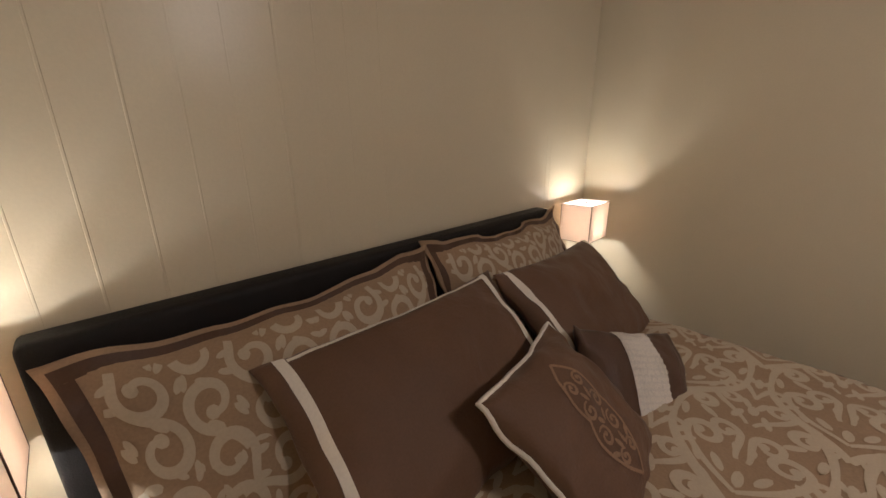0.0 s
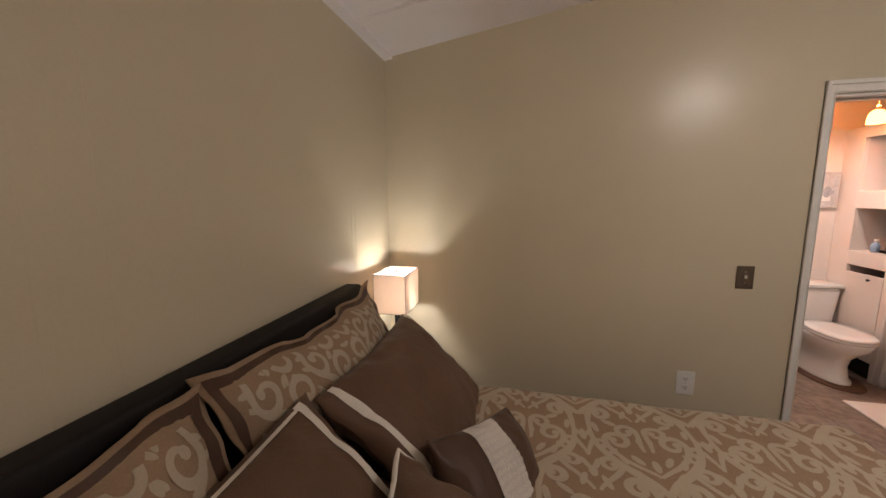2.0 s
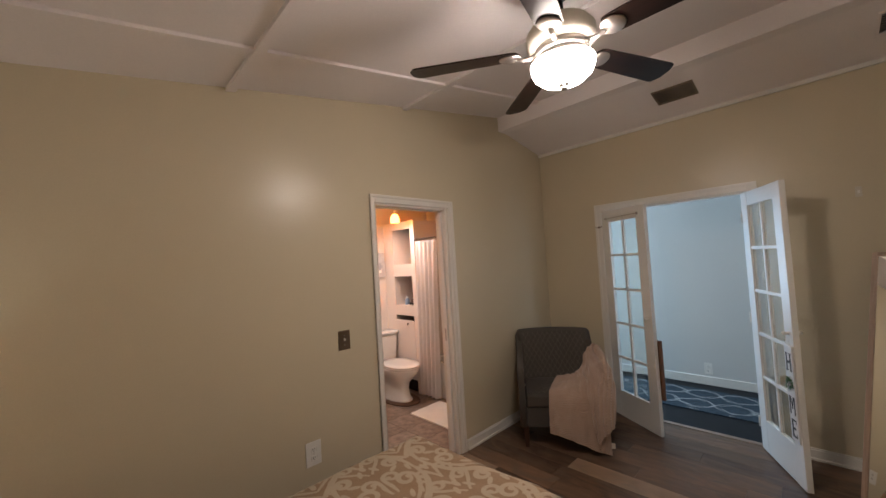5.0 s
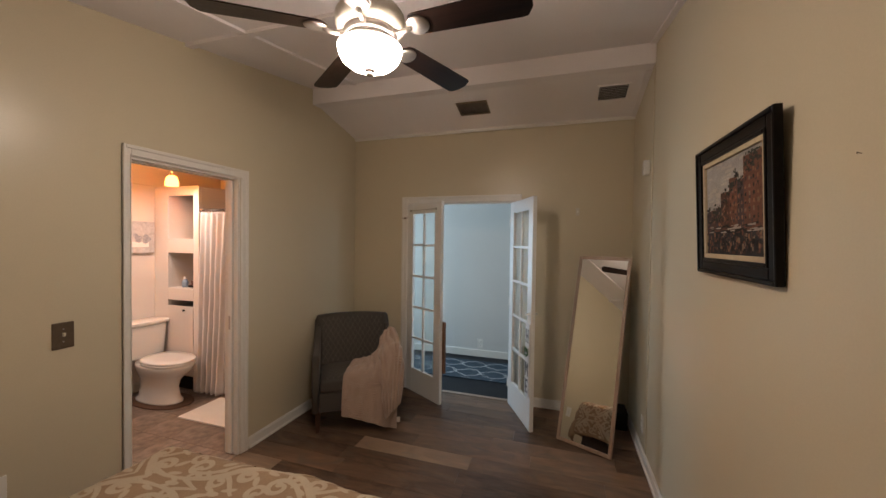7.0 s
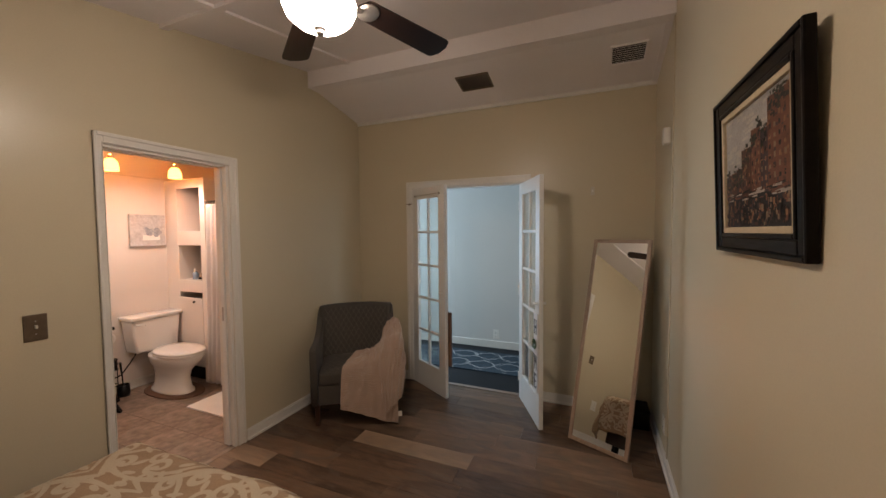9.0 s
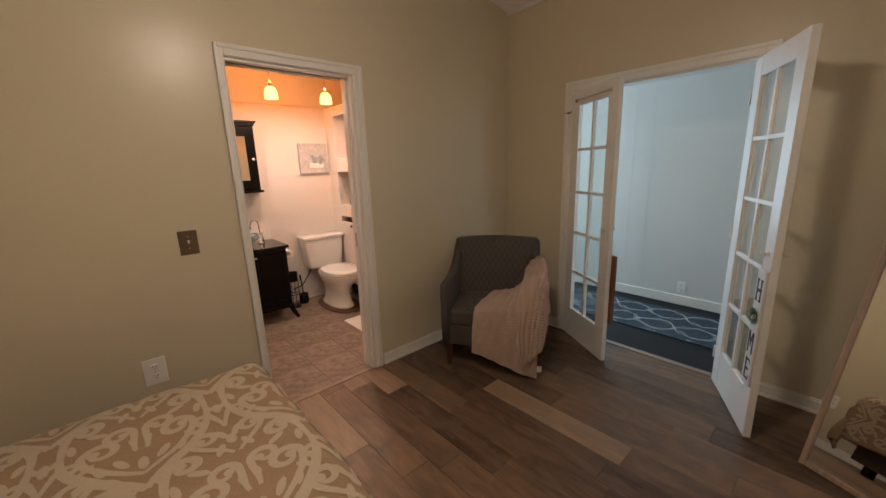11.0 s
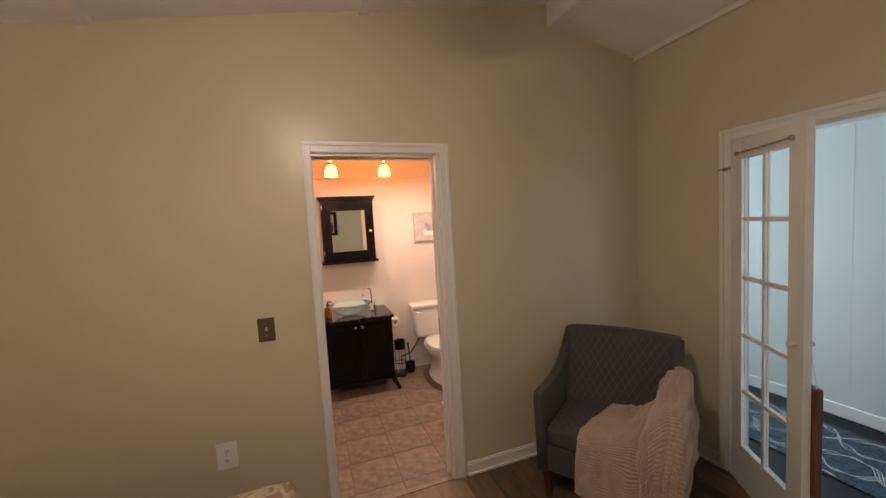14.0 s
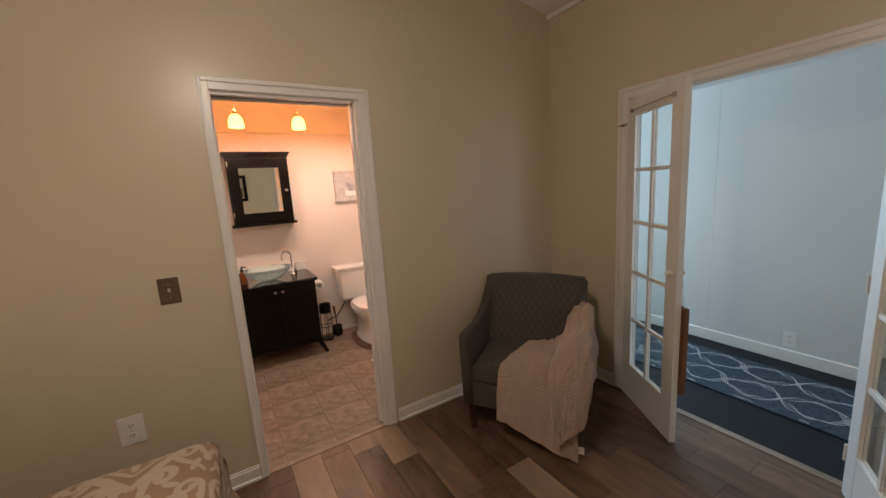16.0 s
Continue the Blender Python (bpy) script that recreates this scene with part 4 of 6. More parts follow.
lathe(bm, [(0.0, 2.398), (0.116, 2.398), (0.119, 2.405), (0.112, 2.418), (0.104, 2.428), (0.0, 2.43)], n=32)
part("light_fitter", bm, M_NICKEL, fan, "brushed nickel fitter ring", True)
bm = bmesh.new()
lathe(bm, [(0.0, 2.43), (0.105, 2.431), (0.112, 2.445), (0.108, 2.462), (0.0, 2.463)], n=32)
part("switch_housing", bm, M_NICKEL, fan, "brushed nickel housing", True)
bm = bmesh.new()
lathe(bm, [(0.0, 2.464), (0.12, 2.465), (0.142, 2.48), (0.142, 2.525), (0.12, 2.555), (0.08, 2.575), (0.0, 2.58)], n=32)
part("motor", bm, M_CREAMPLASTIC, fan, "cream motor housing", True)
bm = bmesh.new()
lathe(bm, [(0.0, 2.58), (0.02, 2.581), (0.02, 2.68), (0.0, 2.681)], n=16)
part("down_rod", bm, M_DARKWOOD, fan, "", True)
bm = bmesh.new()
lathe(bm, [(0.0, 2.672), (0.03, 2.674), (0.062, 2.70), (0.07, 2.77), (0.0, 2.775)], n=24)
part("canopy", bm, M_BLACK, fan, "dark ceiling canopy", True)
for k in range(5):
    ang = 124 - 72 * k
    holder = part("blade_arm", bmesh.new(), M_NICKEL, fan, "brushed nickel blade arm", True)
    bm = bmesh.new()
    tube(bm, [(0.10, 0, 2.452), (0.135, 0, 2.440), (0.165, 0, 2.440), (0.185, 0, 2.452)], [0.011, 0.010, 0.010, 0.012], 8)
    lathe(bm, [(0.0, -0.006), (0.045, -0.006), (0.048, 0.0), (0.0, 0.001)], Matrix.Translation((0.215, 0, 2.455)) @ Matrix.Rotation(radians(-11), 4, "X"), 20)
    bmesh.ops.recalc_face_normals(bm, faces=bm.faces)
    bm.to_mesh(holder.data)
    bm.free()
    holder.data.shade_smooth()
    holder.matrix_local = Matrix.Rotation(radians(ang), 4, "Z")
    bm = bmesh.new()
    n = 24
    outline = []
    for i in range(n + 1):
        t = i / n
        x = 0.17 + 0.49 * t
        w = 0.052 + 0.016 * t
        if t < 0.08:
            w *= math.sqrt(max(0.02, 1 - (1 - t / 0.08) ** 2))
        if t > 0.93:
            w *= math.sqrt(max(0.12, 1 - ((t - 0.93) / 0.07) ** 2 * 0.85))
        outline.append((x, w))
    lo = [bm.verts.new((x, -w, 0)) for x, w in outline] + [bm.verts.new((x, w, 0)) for x, w in reversed(outline)]
    hi = [bm.verts.new((v.co.x, v.co.y, 0.006)) for v in lo]
    bm.faces.new(lo[::-1])
    bm.faces.new(hi)
    for i in range(len(lo)):
        j = (i + 1) % len(lo)
        bm.faces.new((lo[i], lo[j], hi[j], hi[i]))
    blade = part("blade", bm, M_BLADE, fan, "dark brown wood blade")
    blade.matrix_local = Matrix.Rotation(radians(ang), 4, "Z") @ Matrix.Translation((0, 0, 2.457)) @ Matrix.Rotation(radians(-11), 4, "X")


# ---- glazed double doors ----
def glazed_door(hinge, tip, flip, knob_label):
    hv, tv = Vector((*hinge, 0)), Vector((*tip, 0))
    d = (tv - hv).normalized()
    m = Matrix(((d.x, -d.y, 0, hv.x), (d.y, d.x, 0, hv.y), (0, 0, 1, 0.012), (0, 0, 0, 1)))
    w, h, t = (tv - hv).length, 1.975, 0.017
    ob = thing("glazed_door", "white ten-pane glazed door standing open into the bedroom", "door", m, "double doors")
    stile, top, bottom = 0.098, 0.105, 0.245
    part("stile", boxed(0, stile, -t, t, 0, h, bevel=0.003), M_DOOR, ob)
    part("stile", boxed(w - stile, w, -t, t, 0, h, bevel=0.003), M_DOOR, ob)
    part("rail", boxed(stile, w - stile, -t + 0.001, t - 0.001, h - top, h, bevel=0.003), M_DOOR, ob)
    part("rail", boxed(stile, w - stile, -t + 0.001, t - 0.001, 0, bottom, bevel=0.003), M_DOOR, ob)
    gw, gh = w - 2 * stile, h - top - bottom
    part("muntin", boxed(w / 2 - 0.011, w / 2 + 0.011, -0.013, 0.013, bottom, h - top, bevel=0.003), M_DOOR, ob)
    for i in range(1, 5):
        z = bottom + gh * i / 5
        for s in (0, 1):
            x0 = stile if s == 0 else w / 2 + 0.011
            x1 = w / 2 - 0.011 if s == 0 else w - stile
            part("muntin", boxed(x0, x1, -0.012, 0.012, z - 0.011, z + 0.011, bevel=0.003), M_DOOR, ob)
    for i in range(5):
        for s in (0, 1):
            x0 = stile + 0.002 if s == 0 else w / 2 + 0.012
            x1 = w / 2 - 0.012 if s == 0 else w - stile - 0.002
            z0 = bottom + gh * i / 5 + (0.012 if i else 0.002)
            z1 = bottom + gh * (i + 1) / 5 - (0.012 if i < 4 else 0.002)
            g = part("pane", boxed(x0, x1, -0.002, 0.002, z0, z1), M_GLASS, ob, "clear glass pane")
            g.visible_shadow = False
    for s in (-1, 1):
        bm = bmesh.new()
        lathe(bm, [(0.0, 0), (0.013, 0.001), (0.013, 0.004), (0.006, 0.008), (0.010, 0.018), (0.014, 0.026), (0.010, 0.034), (0.0, 0.036)],
              Matrix.Translation((w - 0.045, s * t, 0.985)) @ Matrix.Rotation(radians(-90 * s), 4, "X"), 14)
        part("knob", bm, M_WHITEPLASTIC, ob, knob_label, True)
    for z in (0.2, 1.0, 1.78):
        bm = bmesh.new()
        tube(bm, [(-0.004, flip * (t + 0.003), z - 0.04), (-0.004, flip * (t + 0.003), z + 0.04)], 0.006, 8)
        part("hinge", bm, M_DOOR, ob, "painted hinge")
    return ob, m, w


door_l, ml, wl = glazed_door((EX - 0.022, FY1 - 0.018), (2.013, -1.152), 1, "small white knob")
door_r, mr, wr = glazed_door((EX - 0.022, FY0 + 0.018), (1.778, -2.033), -1, "small white knob")


# ---- door signs ----
def letter(bm, ch, cx, cz, w, h, t, y):
    """Block letters from bars, standing in the x, z plane."""
    bar = lambda x0, x1, z0, z1: box(bm, cx + x0 * w, cx + x1 * w, y - t, y, cz + z0 * h, cz + z1 * h)
    if ch == "H":
        bar(-0.42, -0.22, -0.5, 0.5), bar(0.22, 0.42, -0.5, 0.5), bar(-0.22, 0.22, -0.07, 0.07)
        for s in (-1, 1):
            for z in (-0.5, 0.44):
                bar(s * 0.32 - 0.18, s * 0.32 + 0.18, z - 0.001, z + 0.061)
    elif ch == "E":
        bar(-0.36, -0.14, -0.5, 0.5), bar(-0.14, 0.4, 0.40, 0.5), bar(-0.14, 0.28, -0.06, 0.05), bar(-0.14, 0.42, -0.5, -0.40)
        bar(0.34, 0.4, 0.28, 0.40), bar(0.36, 0.42, -0.40, -0.26)
    elif ch == "M":
        bar(-0.46, -0.28, -0.5, 0.5), bar(0.28, 0.46, -0.5, 0.5)
        for s in (-1, 1):
            n = 7
            for i in range(n):
                f = i / n
                bar(min(s * 0.28 * (1 - f), s * 0.28 * (1 - f) - s * 0.11), max(s * 0.28 * (1 - f), s * 0.28 * (1 - f) - s * 0.11), 0.44 - 0.62 * (f + 1 / n), 0.5 - 0.62 * f)


sign = thing("hanging_sign", "white vertical sign reading HOME with a green wreath", "sign", mr @ Matrix.Translation((wr - 0.05, -0.018, 0)))
SG = -0.012
part("board", boxed(-0.045, 0.045, SG, -0.001, 0.29, 0.905, bevel=0.003), M_SIGN, sign)
for ch, cz in (("H", 0.80), ("M", 0.52), ("E", 0.375)):
    bm = bmesh.new()
    letter(bm, ch, 0, cz, 0.066, 0.115, 0.0015, SG)
    part("letter", bm, M_LETTER, sign, "dark letter " + ch)
bm = bmesh.new()
rnd = random.Random(5)
for i in range(90):
    a = rnd.random() * 2 * math.pi
    r = 0.030 + rnd.uniform(-0.010, 0.010)
    c = Vector((r * math.cos(a), SG - 0.004 - rnd.random() * 0.010, 0.662 + r * math.sin(a)))
    q = Euler((rnd.uniform(-0.8, 0.8), rnd.random() * 6.28, rnd.uniform(-0.8, 0.8))).to_matrix()
    vs = [bm.verts.new(c + q @ Vector(p)) for p in ((-0.011, 0, 0), (0, 0.0015, -0.004), (0.011, 0, 0), (0, 0.0015, 0.004))]
    bm.faces.new(vs)
part("wreath", bm, M_LEAF, sign, "small green leaf wreath")
bm = bmesh.new()
tube(bm, [(-0.03, SG * 0.5, 0.90), (-0.006, -0.012, 0.965), (0.006, -0.012, 0.965), (0.03, SG * 0.5, 0.90)], 0.002, 5)
part("cord", bm, M_PAPER, sign)

board = thing("hanging_board", "brown wooden board hanging on the hall side of the glazed door", "sign", ml @ Matrix.Translation((wl - 0.055, 0.018, 0)))
part("board", boxed(-0.07, 0.075, 0.003, 0.030, 0.30, 0.80, bevel=0.004), M_BOARD, board)
bm = bmesh.new()
tube(bm, [(-0.05, 0.016, 0.79), (0.008, 0.020, 0.965), (0.012, 0.020, 0.965), (0.06, 0.016, 0.79)], 0.002, 5)
part("cord", bm, M_PAPER, board)
bm = bmesh.new()
for z in (0.34, 0.76):
    bm = bmesh.new()
    tube(bm, [(0.0, 0.0305, z), (0.0, 0.036, z)], 0.008, 8)
    part("button", bm, M_NICKEL, board)

rodding = thing("sash_rod", "thin curtain rod across the top of the glazed door", "rod", ml)
bm = bmesh.new()
tube(bm, [(0.07, -0.030, 1.905), (wl - 0.07, -0.030, 1.905)], 0.0035, 6)
part("rod", bm, M_NICKEL, rodding)
for x in (0.07, wl - 0.07):
    part("bracket", boxed(x - 0.006, x + 0.006, -0.034, -0.017, 1.893, 1.915, bevel=0.002), M_NICKEL, rodding)


# ---- leaning mirror ----
bl = Vector((1.757, -2.233, 0.0))
ex = Vector((-0.4147, -0.9100, 0.0)).normalized()
ez = Vector((0.2405, -0.1096, 0.9644)).normalized()
ey = ez.cross(ex)
MW, MH = 0.426, 1.535
mm = Matrix(((ex.x, ey.x, ez.x, bl.x), (ex.y, ey.y, ez.y, bl.y), (ex.z, ey.z, ez.z, 0.008), (0, 0, 0, 1)))
mirror = thing("floor_mirror", "tall champagne-framed mirror leaning in the corner", "mirror", mm)
fw = 0.026
for a in ((0, fw, 0, MH), (MW - fw, MW, 0, MH), (fw, MW - fw, 0, fw), (fw, MW - fw, MH - fw, MH)):
    part("frame", boxed(a[0], a[1], 0.0, 0.028, a[2], a[3], bevel=0.004), M_MIRRORFRAME, mirror)
part("glass", boxed(fw, MW - fw, 0.008, 0.014, fw, MH - fw), M_MIRROR, mirror, "mirror glass")
part("backing", boxed(fw, MW - fw, 0.0145, 0.020, fw, MH - fw), M_SLOT, mirror)

box_dark = thing("storage_box", "small dark box on the floor behind the mirror", "box", pose(2.19, -2.68, 0))
part("box", boxed(-0.10, 0.10, -0.13, 0.13, 0, 0.13, bevel=0.006), M_DARKWOOD, box_dark)
part("lid", boxed(-0.103, 0.103, -0.133, 0.133, 0.131, 0.15, bevel=0.004), M_DARKWOOD, box_dark)

# ---- framed canal painting ----
PX0, PX1, PZ0, PZ1 = -0.070, 0.562, 1.482, 2.000
art = thing("framed_painting", "black-framed painting of brick canal houses", "painting", pose(PX1, SY + 0.001, PZ0, 2.3, 0, 180))
AW, AH, FWD = PX1 - PX0, PZ1 - PZ0, 0.064
for lo, hi, d in ((0.0, 0.014, 0.026), (0.014, 0.050, 0.021), (0.050, FWD, 0.024)):
    for s, (x0, x1, z0, z1) in enumerate(((lo, hi, lo, AH - lo), (AW - hi, AW - lo, lo, AH - lo), (hi, AW - hi, lo, hi), (hi, AW - hi, AH - hi, AH - lo))):
        part("frame", boxed(x0, x1, -d, -0.001, z0, z1, bevel=0.005), M_FRAME, art)
for x0, x1, z0, z1 in ((FWD, FWD + 0.018, FWD, AH - FWD), (AW - FWD - 0.018, AW - FWD, FWD, AH - FWD), (FWD + 0.018, AW - FWD - 0.018, FWD, FWD + 0.018), (FWD + 0.018, AW - FWD - 0.018, AH - FWD - 0.018, AH - FWD)):
    part("liner", boxed(x0, x1, -0.018, -0.001, z0, z1, bevel=0.003), M_LINER, art)
paints = {}


def paint(c):
    if c not in paints:
        paints[c] = mat("oil_paint", c, rough=0.6, var=0.22, scale=24, fine=130, bump=0.06)
    return paints[c]


CX0, CX1, CZ0, CZ1 = FWD + 0.018, AW - FWD - 0.018, FWD + 0.018, AH - FWD - 0.018
layers = {}


def dab(c, u0, u1, v0, v1, lvl, tilt=0.0):
    bm = layers.setdefault(c, bmesh.new())
    x0, x1 = CX0 + u0 * (CX1 - CX0), CX0 + u1 * (CX1 - CX0)
    z0, z1 = CZ0 + v0 * (CZ1 - CZ0), CZ0 + v1 * (CZ1 - CZ0)
    y = -0.008 - lvl * 0.0006
    bm.faces.new([bm.verts.new(p) for p in ((x0, y, z0), (x1, y, z0), (x1, y, z1 + tilt), (x0, y, z1))])


SKYC, DK, BRICK, RUST, WIN, WAT, PALE_C, FOL = (0.33, 0.31, 0.29), (0.018, 0.013, 0.013), (0.090, 0.038, 0.024), (0.140, 0.054, 0.030), (0.19, 0.125, 0.08), (0.026, 0.022, 0.024), (0.30, 0.26, 0.22), (0.030, 0.032, 0.020)
CLOUD, PLUM, OCHRE = (0.40, 0.36, 0.31), (0.058, 0.036, 0.036), (0.22, 0.105, 0.050)
dab(SKYC, 0, 1, 0.30, 1, 0)
dab(WAT, 0, 1, 0, 0.31, 0)
rnd = random.Random(11)
for i in range(50):
    u, v = rnd.random() * 0.8, 0.55 + rnd.random() * 0.42
    dab(CLOUD, u, u + rnd.uniform(0.03, 0.12), v, min(0.99, v + rnd.uniform(0.01, 0.03)), 0.5 + rnd.random() * 0.3, 0.002)


def roofline(u):
    """Height of the row of houses: low far off, then climbing to the near gable."""
    return 0.47 + 0.16 * u + (0.13 if u > 0.30 else 0) + (0.10 if u > 0.46 else 0) - (0.06 if u > 0.60 else 0) + (0.17 if u > 0.70 else 0)


for u0, u1, c in ((0.0, 0.10, PLUM), (0.10, 0.20, BRICK), (0.20, 0.30, PLUM), (0.30, 0.46, BRICK), (0.46, 0.60, RUST), (0.60, 0.70, PLUM), (0.70, 1.0, RUST)):
    top = min(0.97, roofline((u0 + u1) / 2))
    dab(c, u0, u1, 0.26, top, 3)
    n = 2 if u1 - u0 < 0.12 else 3 if u1 - u0 < 0.2 else 5
    for i in range(n):
        for j in range(9):
            wu, wv = u0 + (u1 - u0) * (i + 0.28) / n, 0.35 + j * 0.072
            if wv + 0.045 < top:
                dab(rnd.choice((WIN, OCHRE, DK, DK)), wu, wu + (u1 - u0) * rnd.uniform(0.28, 0.46) / n, wv, wv + rnd.uniform(0.025, 0.042), 4, rnd.uniform(-0.002, 0.002))
for i in range(260):
    u = rnd.random() * 0.97
    v = rnd.uniform(0.27, min(0.96, roofline(u)))
    dab(rnd.choice((PLUM, BRICK, RUST, RUST, OCHRE)), u, u + rnd.uniform(0.008, 0.030), v, v + rnd.uniform(0.006, 0.030), 4.2 + rnd.random() * 0.5, rnd.uniform(-0.002, 0.002))
for i in range(150):
    u = rnd.random() * 0.95
    v = min(0.95, roofline(u) + rnd.uniform(-0.14, 0.045))
    dab(rnd.choice((FOL, FOL, DK)), u, u + rnd.uniform(0.012, 0.04), v, min(0.985, v + rnd.uniform(0.010, 0.035)), 5 + rnd.random() * 0.5, rnd.uniform(-0.003, 0.003))
for i in range(60):
    u = rnd.random() * 0.9
    v = 0.225 + rnd.random() * 0.075
    dab(rnd.choice((PALE_C, DK, DK, RUST)), u, u + rnd.uniform(0.03, 0.12), v, v + rnd.uniform(0.005, 0.014), 5.6 + rnd.random() * 0.3, 0.003)
for i in range(240):
    u, v = rnd.random() * 0.96, rnd.random() * 0.215
    dab(rnd.choice((DK, DK, PLUM, BRICK, RUST, OCHRE, WIN)), u, u + rnd.uniform(0.008, 0.035), v, v + rnd.uniform(0.010, 0.050), 5.6 + rnd.random() * 0.3)
canvas = part("canvas", boxed(CX0, CX1, -0.0075, -0.001, CZ0, CZ1), M_CANVAS, art, "painted canal houses and boats")
for c, bm in layers.items():
    tagged(part("brush_stroke", bm, paint(c), canvas), kind="stuff")


# ---- plates, outlets, vents ----
def outlet(at, w=0.094, h=0.14, group="outlets"):
    """Duplex outlet; its face looks along local -y."""
    ob = thing("wall_outlet", "cream duplex wall outlet", "outlet", at, group)
    part("plate", boxed(-w / 2, w / 2, -0.006, -0.0005, -h / 2, h / 2, bevel=0.003), M_WHITEPLASTIC, ob)
    for s in (-1, 1):
        bm = bmesh.new()
        box(bm, -0.017, 0.017, -0.0085, -0.0055, s * 0.024 - 0.014, s * 0.024 + 0.014, bevel=0.004)
        soc = part("socket", bm, M_WHITEPLASTIC, ob)
        bm = bmesh.new()
        for x in (-0.007, 0.005):
            box(bm, x, x + 0.0025, -0.0092, -0.0084, s * 0.024 - 0.002, s * 0.024 + 0.008)
        tube(bm, [(0, -0.0084, s * 0.024 - 0.008), (0, -0.0092, s * 0.024 - 0.008)], 0.0026, 8)
        part("slots", bm, M_SLOT, soc)
    bm = bmesh.new()
    tube(bm, [(0, -0.0055, 0), (0, -0.0075, 0)], 0.003, 8)
    part("screw", bm, M_NICKEL, ob)


outlet(pose(-0.485, 0, 0.503))
outlet(pose(1.72, SY, 0.25, 0, 0, 180), 0.075, 0.12)
HW = 3.66
outlet(pose(HW, -1.19, 0.185, 0, 0, -90), 0.078, 0.125)
sw = thing("light_switch", "bronze plate with a brown toggle switch", "switch", pose(-0.249, 0, 1.127))
part("plate", boxed(-0.041, 0.041, -0.006, -0.0005, -0.062, 0.062, bevel=0.003), M_BRONZE, sw)
part("toggle", boxed(-0.005, 0.005, -0.017, -0.004, -0.004, 0.012, bevel=0.002), M_CREAMPLASTIC, sw)
for z in (-0.03, 0.03):
    bm = bmesh.new()
    tube(bm, [(0, -0.005, z), (0, -0.0075, z)], 0.0035, 8)
    part("screw", bm, M_NICKEL, sw)

sensor = thing("wall_sensor", "small white alarm sensor on the wall", "sensor", pose(1.70, SY, 2.11, 0, 0, 180))
part("case", boxed(-0.03, 0.03, -0.042, -0.001, 0, 0.105, bevel=0.008), M_WHITEPLASTIC, sensor)
part("lens", boxed(-0.02, 0.02, -0.047, -0.041, 0.018, 0.06, bevel=0.004), M_CREAMPLASTIC, sensor)
plate = thing("blank_plate", "small painted contact plate on the wall", "plate", pose(EX, -2.383, 1.86, 0, 0, -90))
part("case", boxed(-0.016, 0.016, -0.011, -0.001, 0, 0.07, bevel=0.003), M_CREAMPLASTIC, plate)
part("tab", boxed(-0.006, 0.006, -0.014, -0.0105, 0.025, 0.045, bevel=0.001), M_WHITEPLASTIC, plate)


nail = thing("wall_nail", "small bare brass nail in the cream wall", "nail", pose(-0.32, SY, 1.797))
bm = bmesh.new()
tube(bm, [(0, -0.004, 0.0), (0, 0.007, 0.002)], 0.0009, 6)
tube(bm, [(0, 0.007, 0.002), (0, 0.008, 0.0022)], 0.0022, 8)
part("shank", bm, M_BRONZE, nail)


def vent(x0, x1, y0, y1, slats, pale):
    xm, ym = (x0 + x1) / 2, (y0 + y1) / 2
    m = Matrix.Translation((xm, ym, ceil_z(xm))) @ Matrix.Rotation(math.atan(0.205), 4, "Y")
    ob = thing("ceiling_vent", "louvred metal air vent in the sloped ceiling", "vent", m, "ceiling vents")
    hx, hy = (x1 - x0) / 2, (y1 - y0) / 2
    # Near-black sheet behind the slats stands in for the shade inside the duct.
    part("backing", boxed(-hx + 0.012, hx - 0.012, -hy + 0.012, hy - 0.012, -0.003, -0.001), M_SLOT, ob)
    fmat = M_CEIL if pale else M_BRONZE
    for a in ((-hx, hx, -hy, -hy + 0.014), (-hx, hx, hy - 0.014, hy), (-hx, -hx + 0.014, -hy + 0.014, hy - 0.014), (hx - 0.014, hx, -hy + 0.014, hy - 0.014)):
        part("frame", boxed(*a, -0.012, -0.001, bevel=0.002), fmat, ob)
    for i in range(slats):
        x = -hx + 0.02 + (2 * hx - 0.04) * (i + 0.5) / slats
        bm = bmesh.new()
        box(bm, -0.0075 if pale else -0.0042, 0.0075 if pale else 0.0042, -hy + 0.014, hy - 0.014, -0.0007, 0.0007, m=Matrix.Translation((x, 0, -0.008)) @ Matrix.Rotation(radians(-28), 4, "Y"))
        part("slat", bm, M_CEIL if pale else M_BRONZE, ob)


vent(1.832, 2.036, -1.598, -1.318, 9, False)
vent(1.80, 2.022, -2.735, -2.495, 8, True)


# ---- armchair in the corner ----
CH = pose(1.56, -0.475, 0, 0, 0, 125)
chair = thing("armchair", "grey quilted armchair in the corner", "armchair", CH)


def profile_panel(bm, pts, x0, x1, bevel=0.018):
    """A closed outline in y, z drawn out along x."""
    a = [bm.verts.new((x0, y, z)) for y, z in pts]
    b = [bm.verts.new((x1, y, z)) for y, z in pts]
    bm.faces.new(a)
    bm.faces.new(b[::-1])
    for i in range(len(pts)):
        j = (i + 1) % len(pts)
        bm.faces.new((a[i], b[i], b[j], a[j]))
    bmesh.ops.recalc_face_normals(bm, faces=bm.faces)
    es = [e for e in bm.edges if abs(e.verts[0].co.x - e.verts[1].co.x) < 1e-6]
    bmesh.ops.bevel(bm, geom=es, offset=bevel, segments=3, affect="EDGES", profile=0.5)


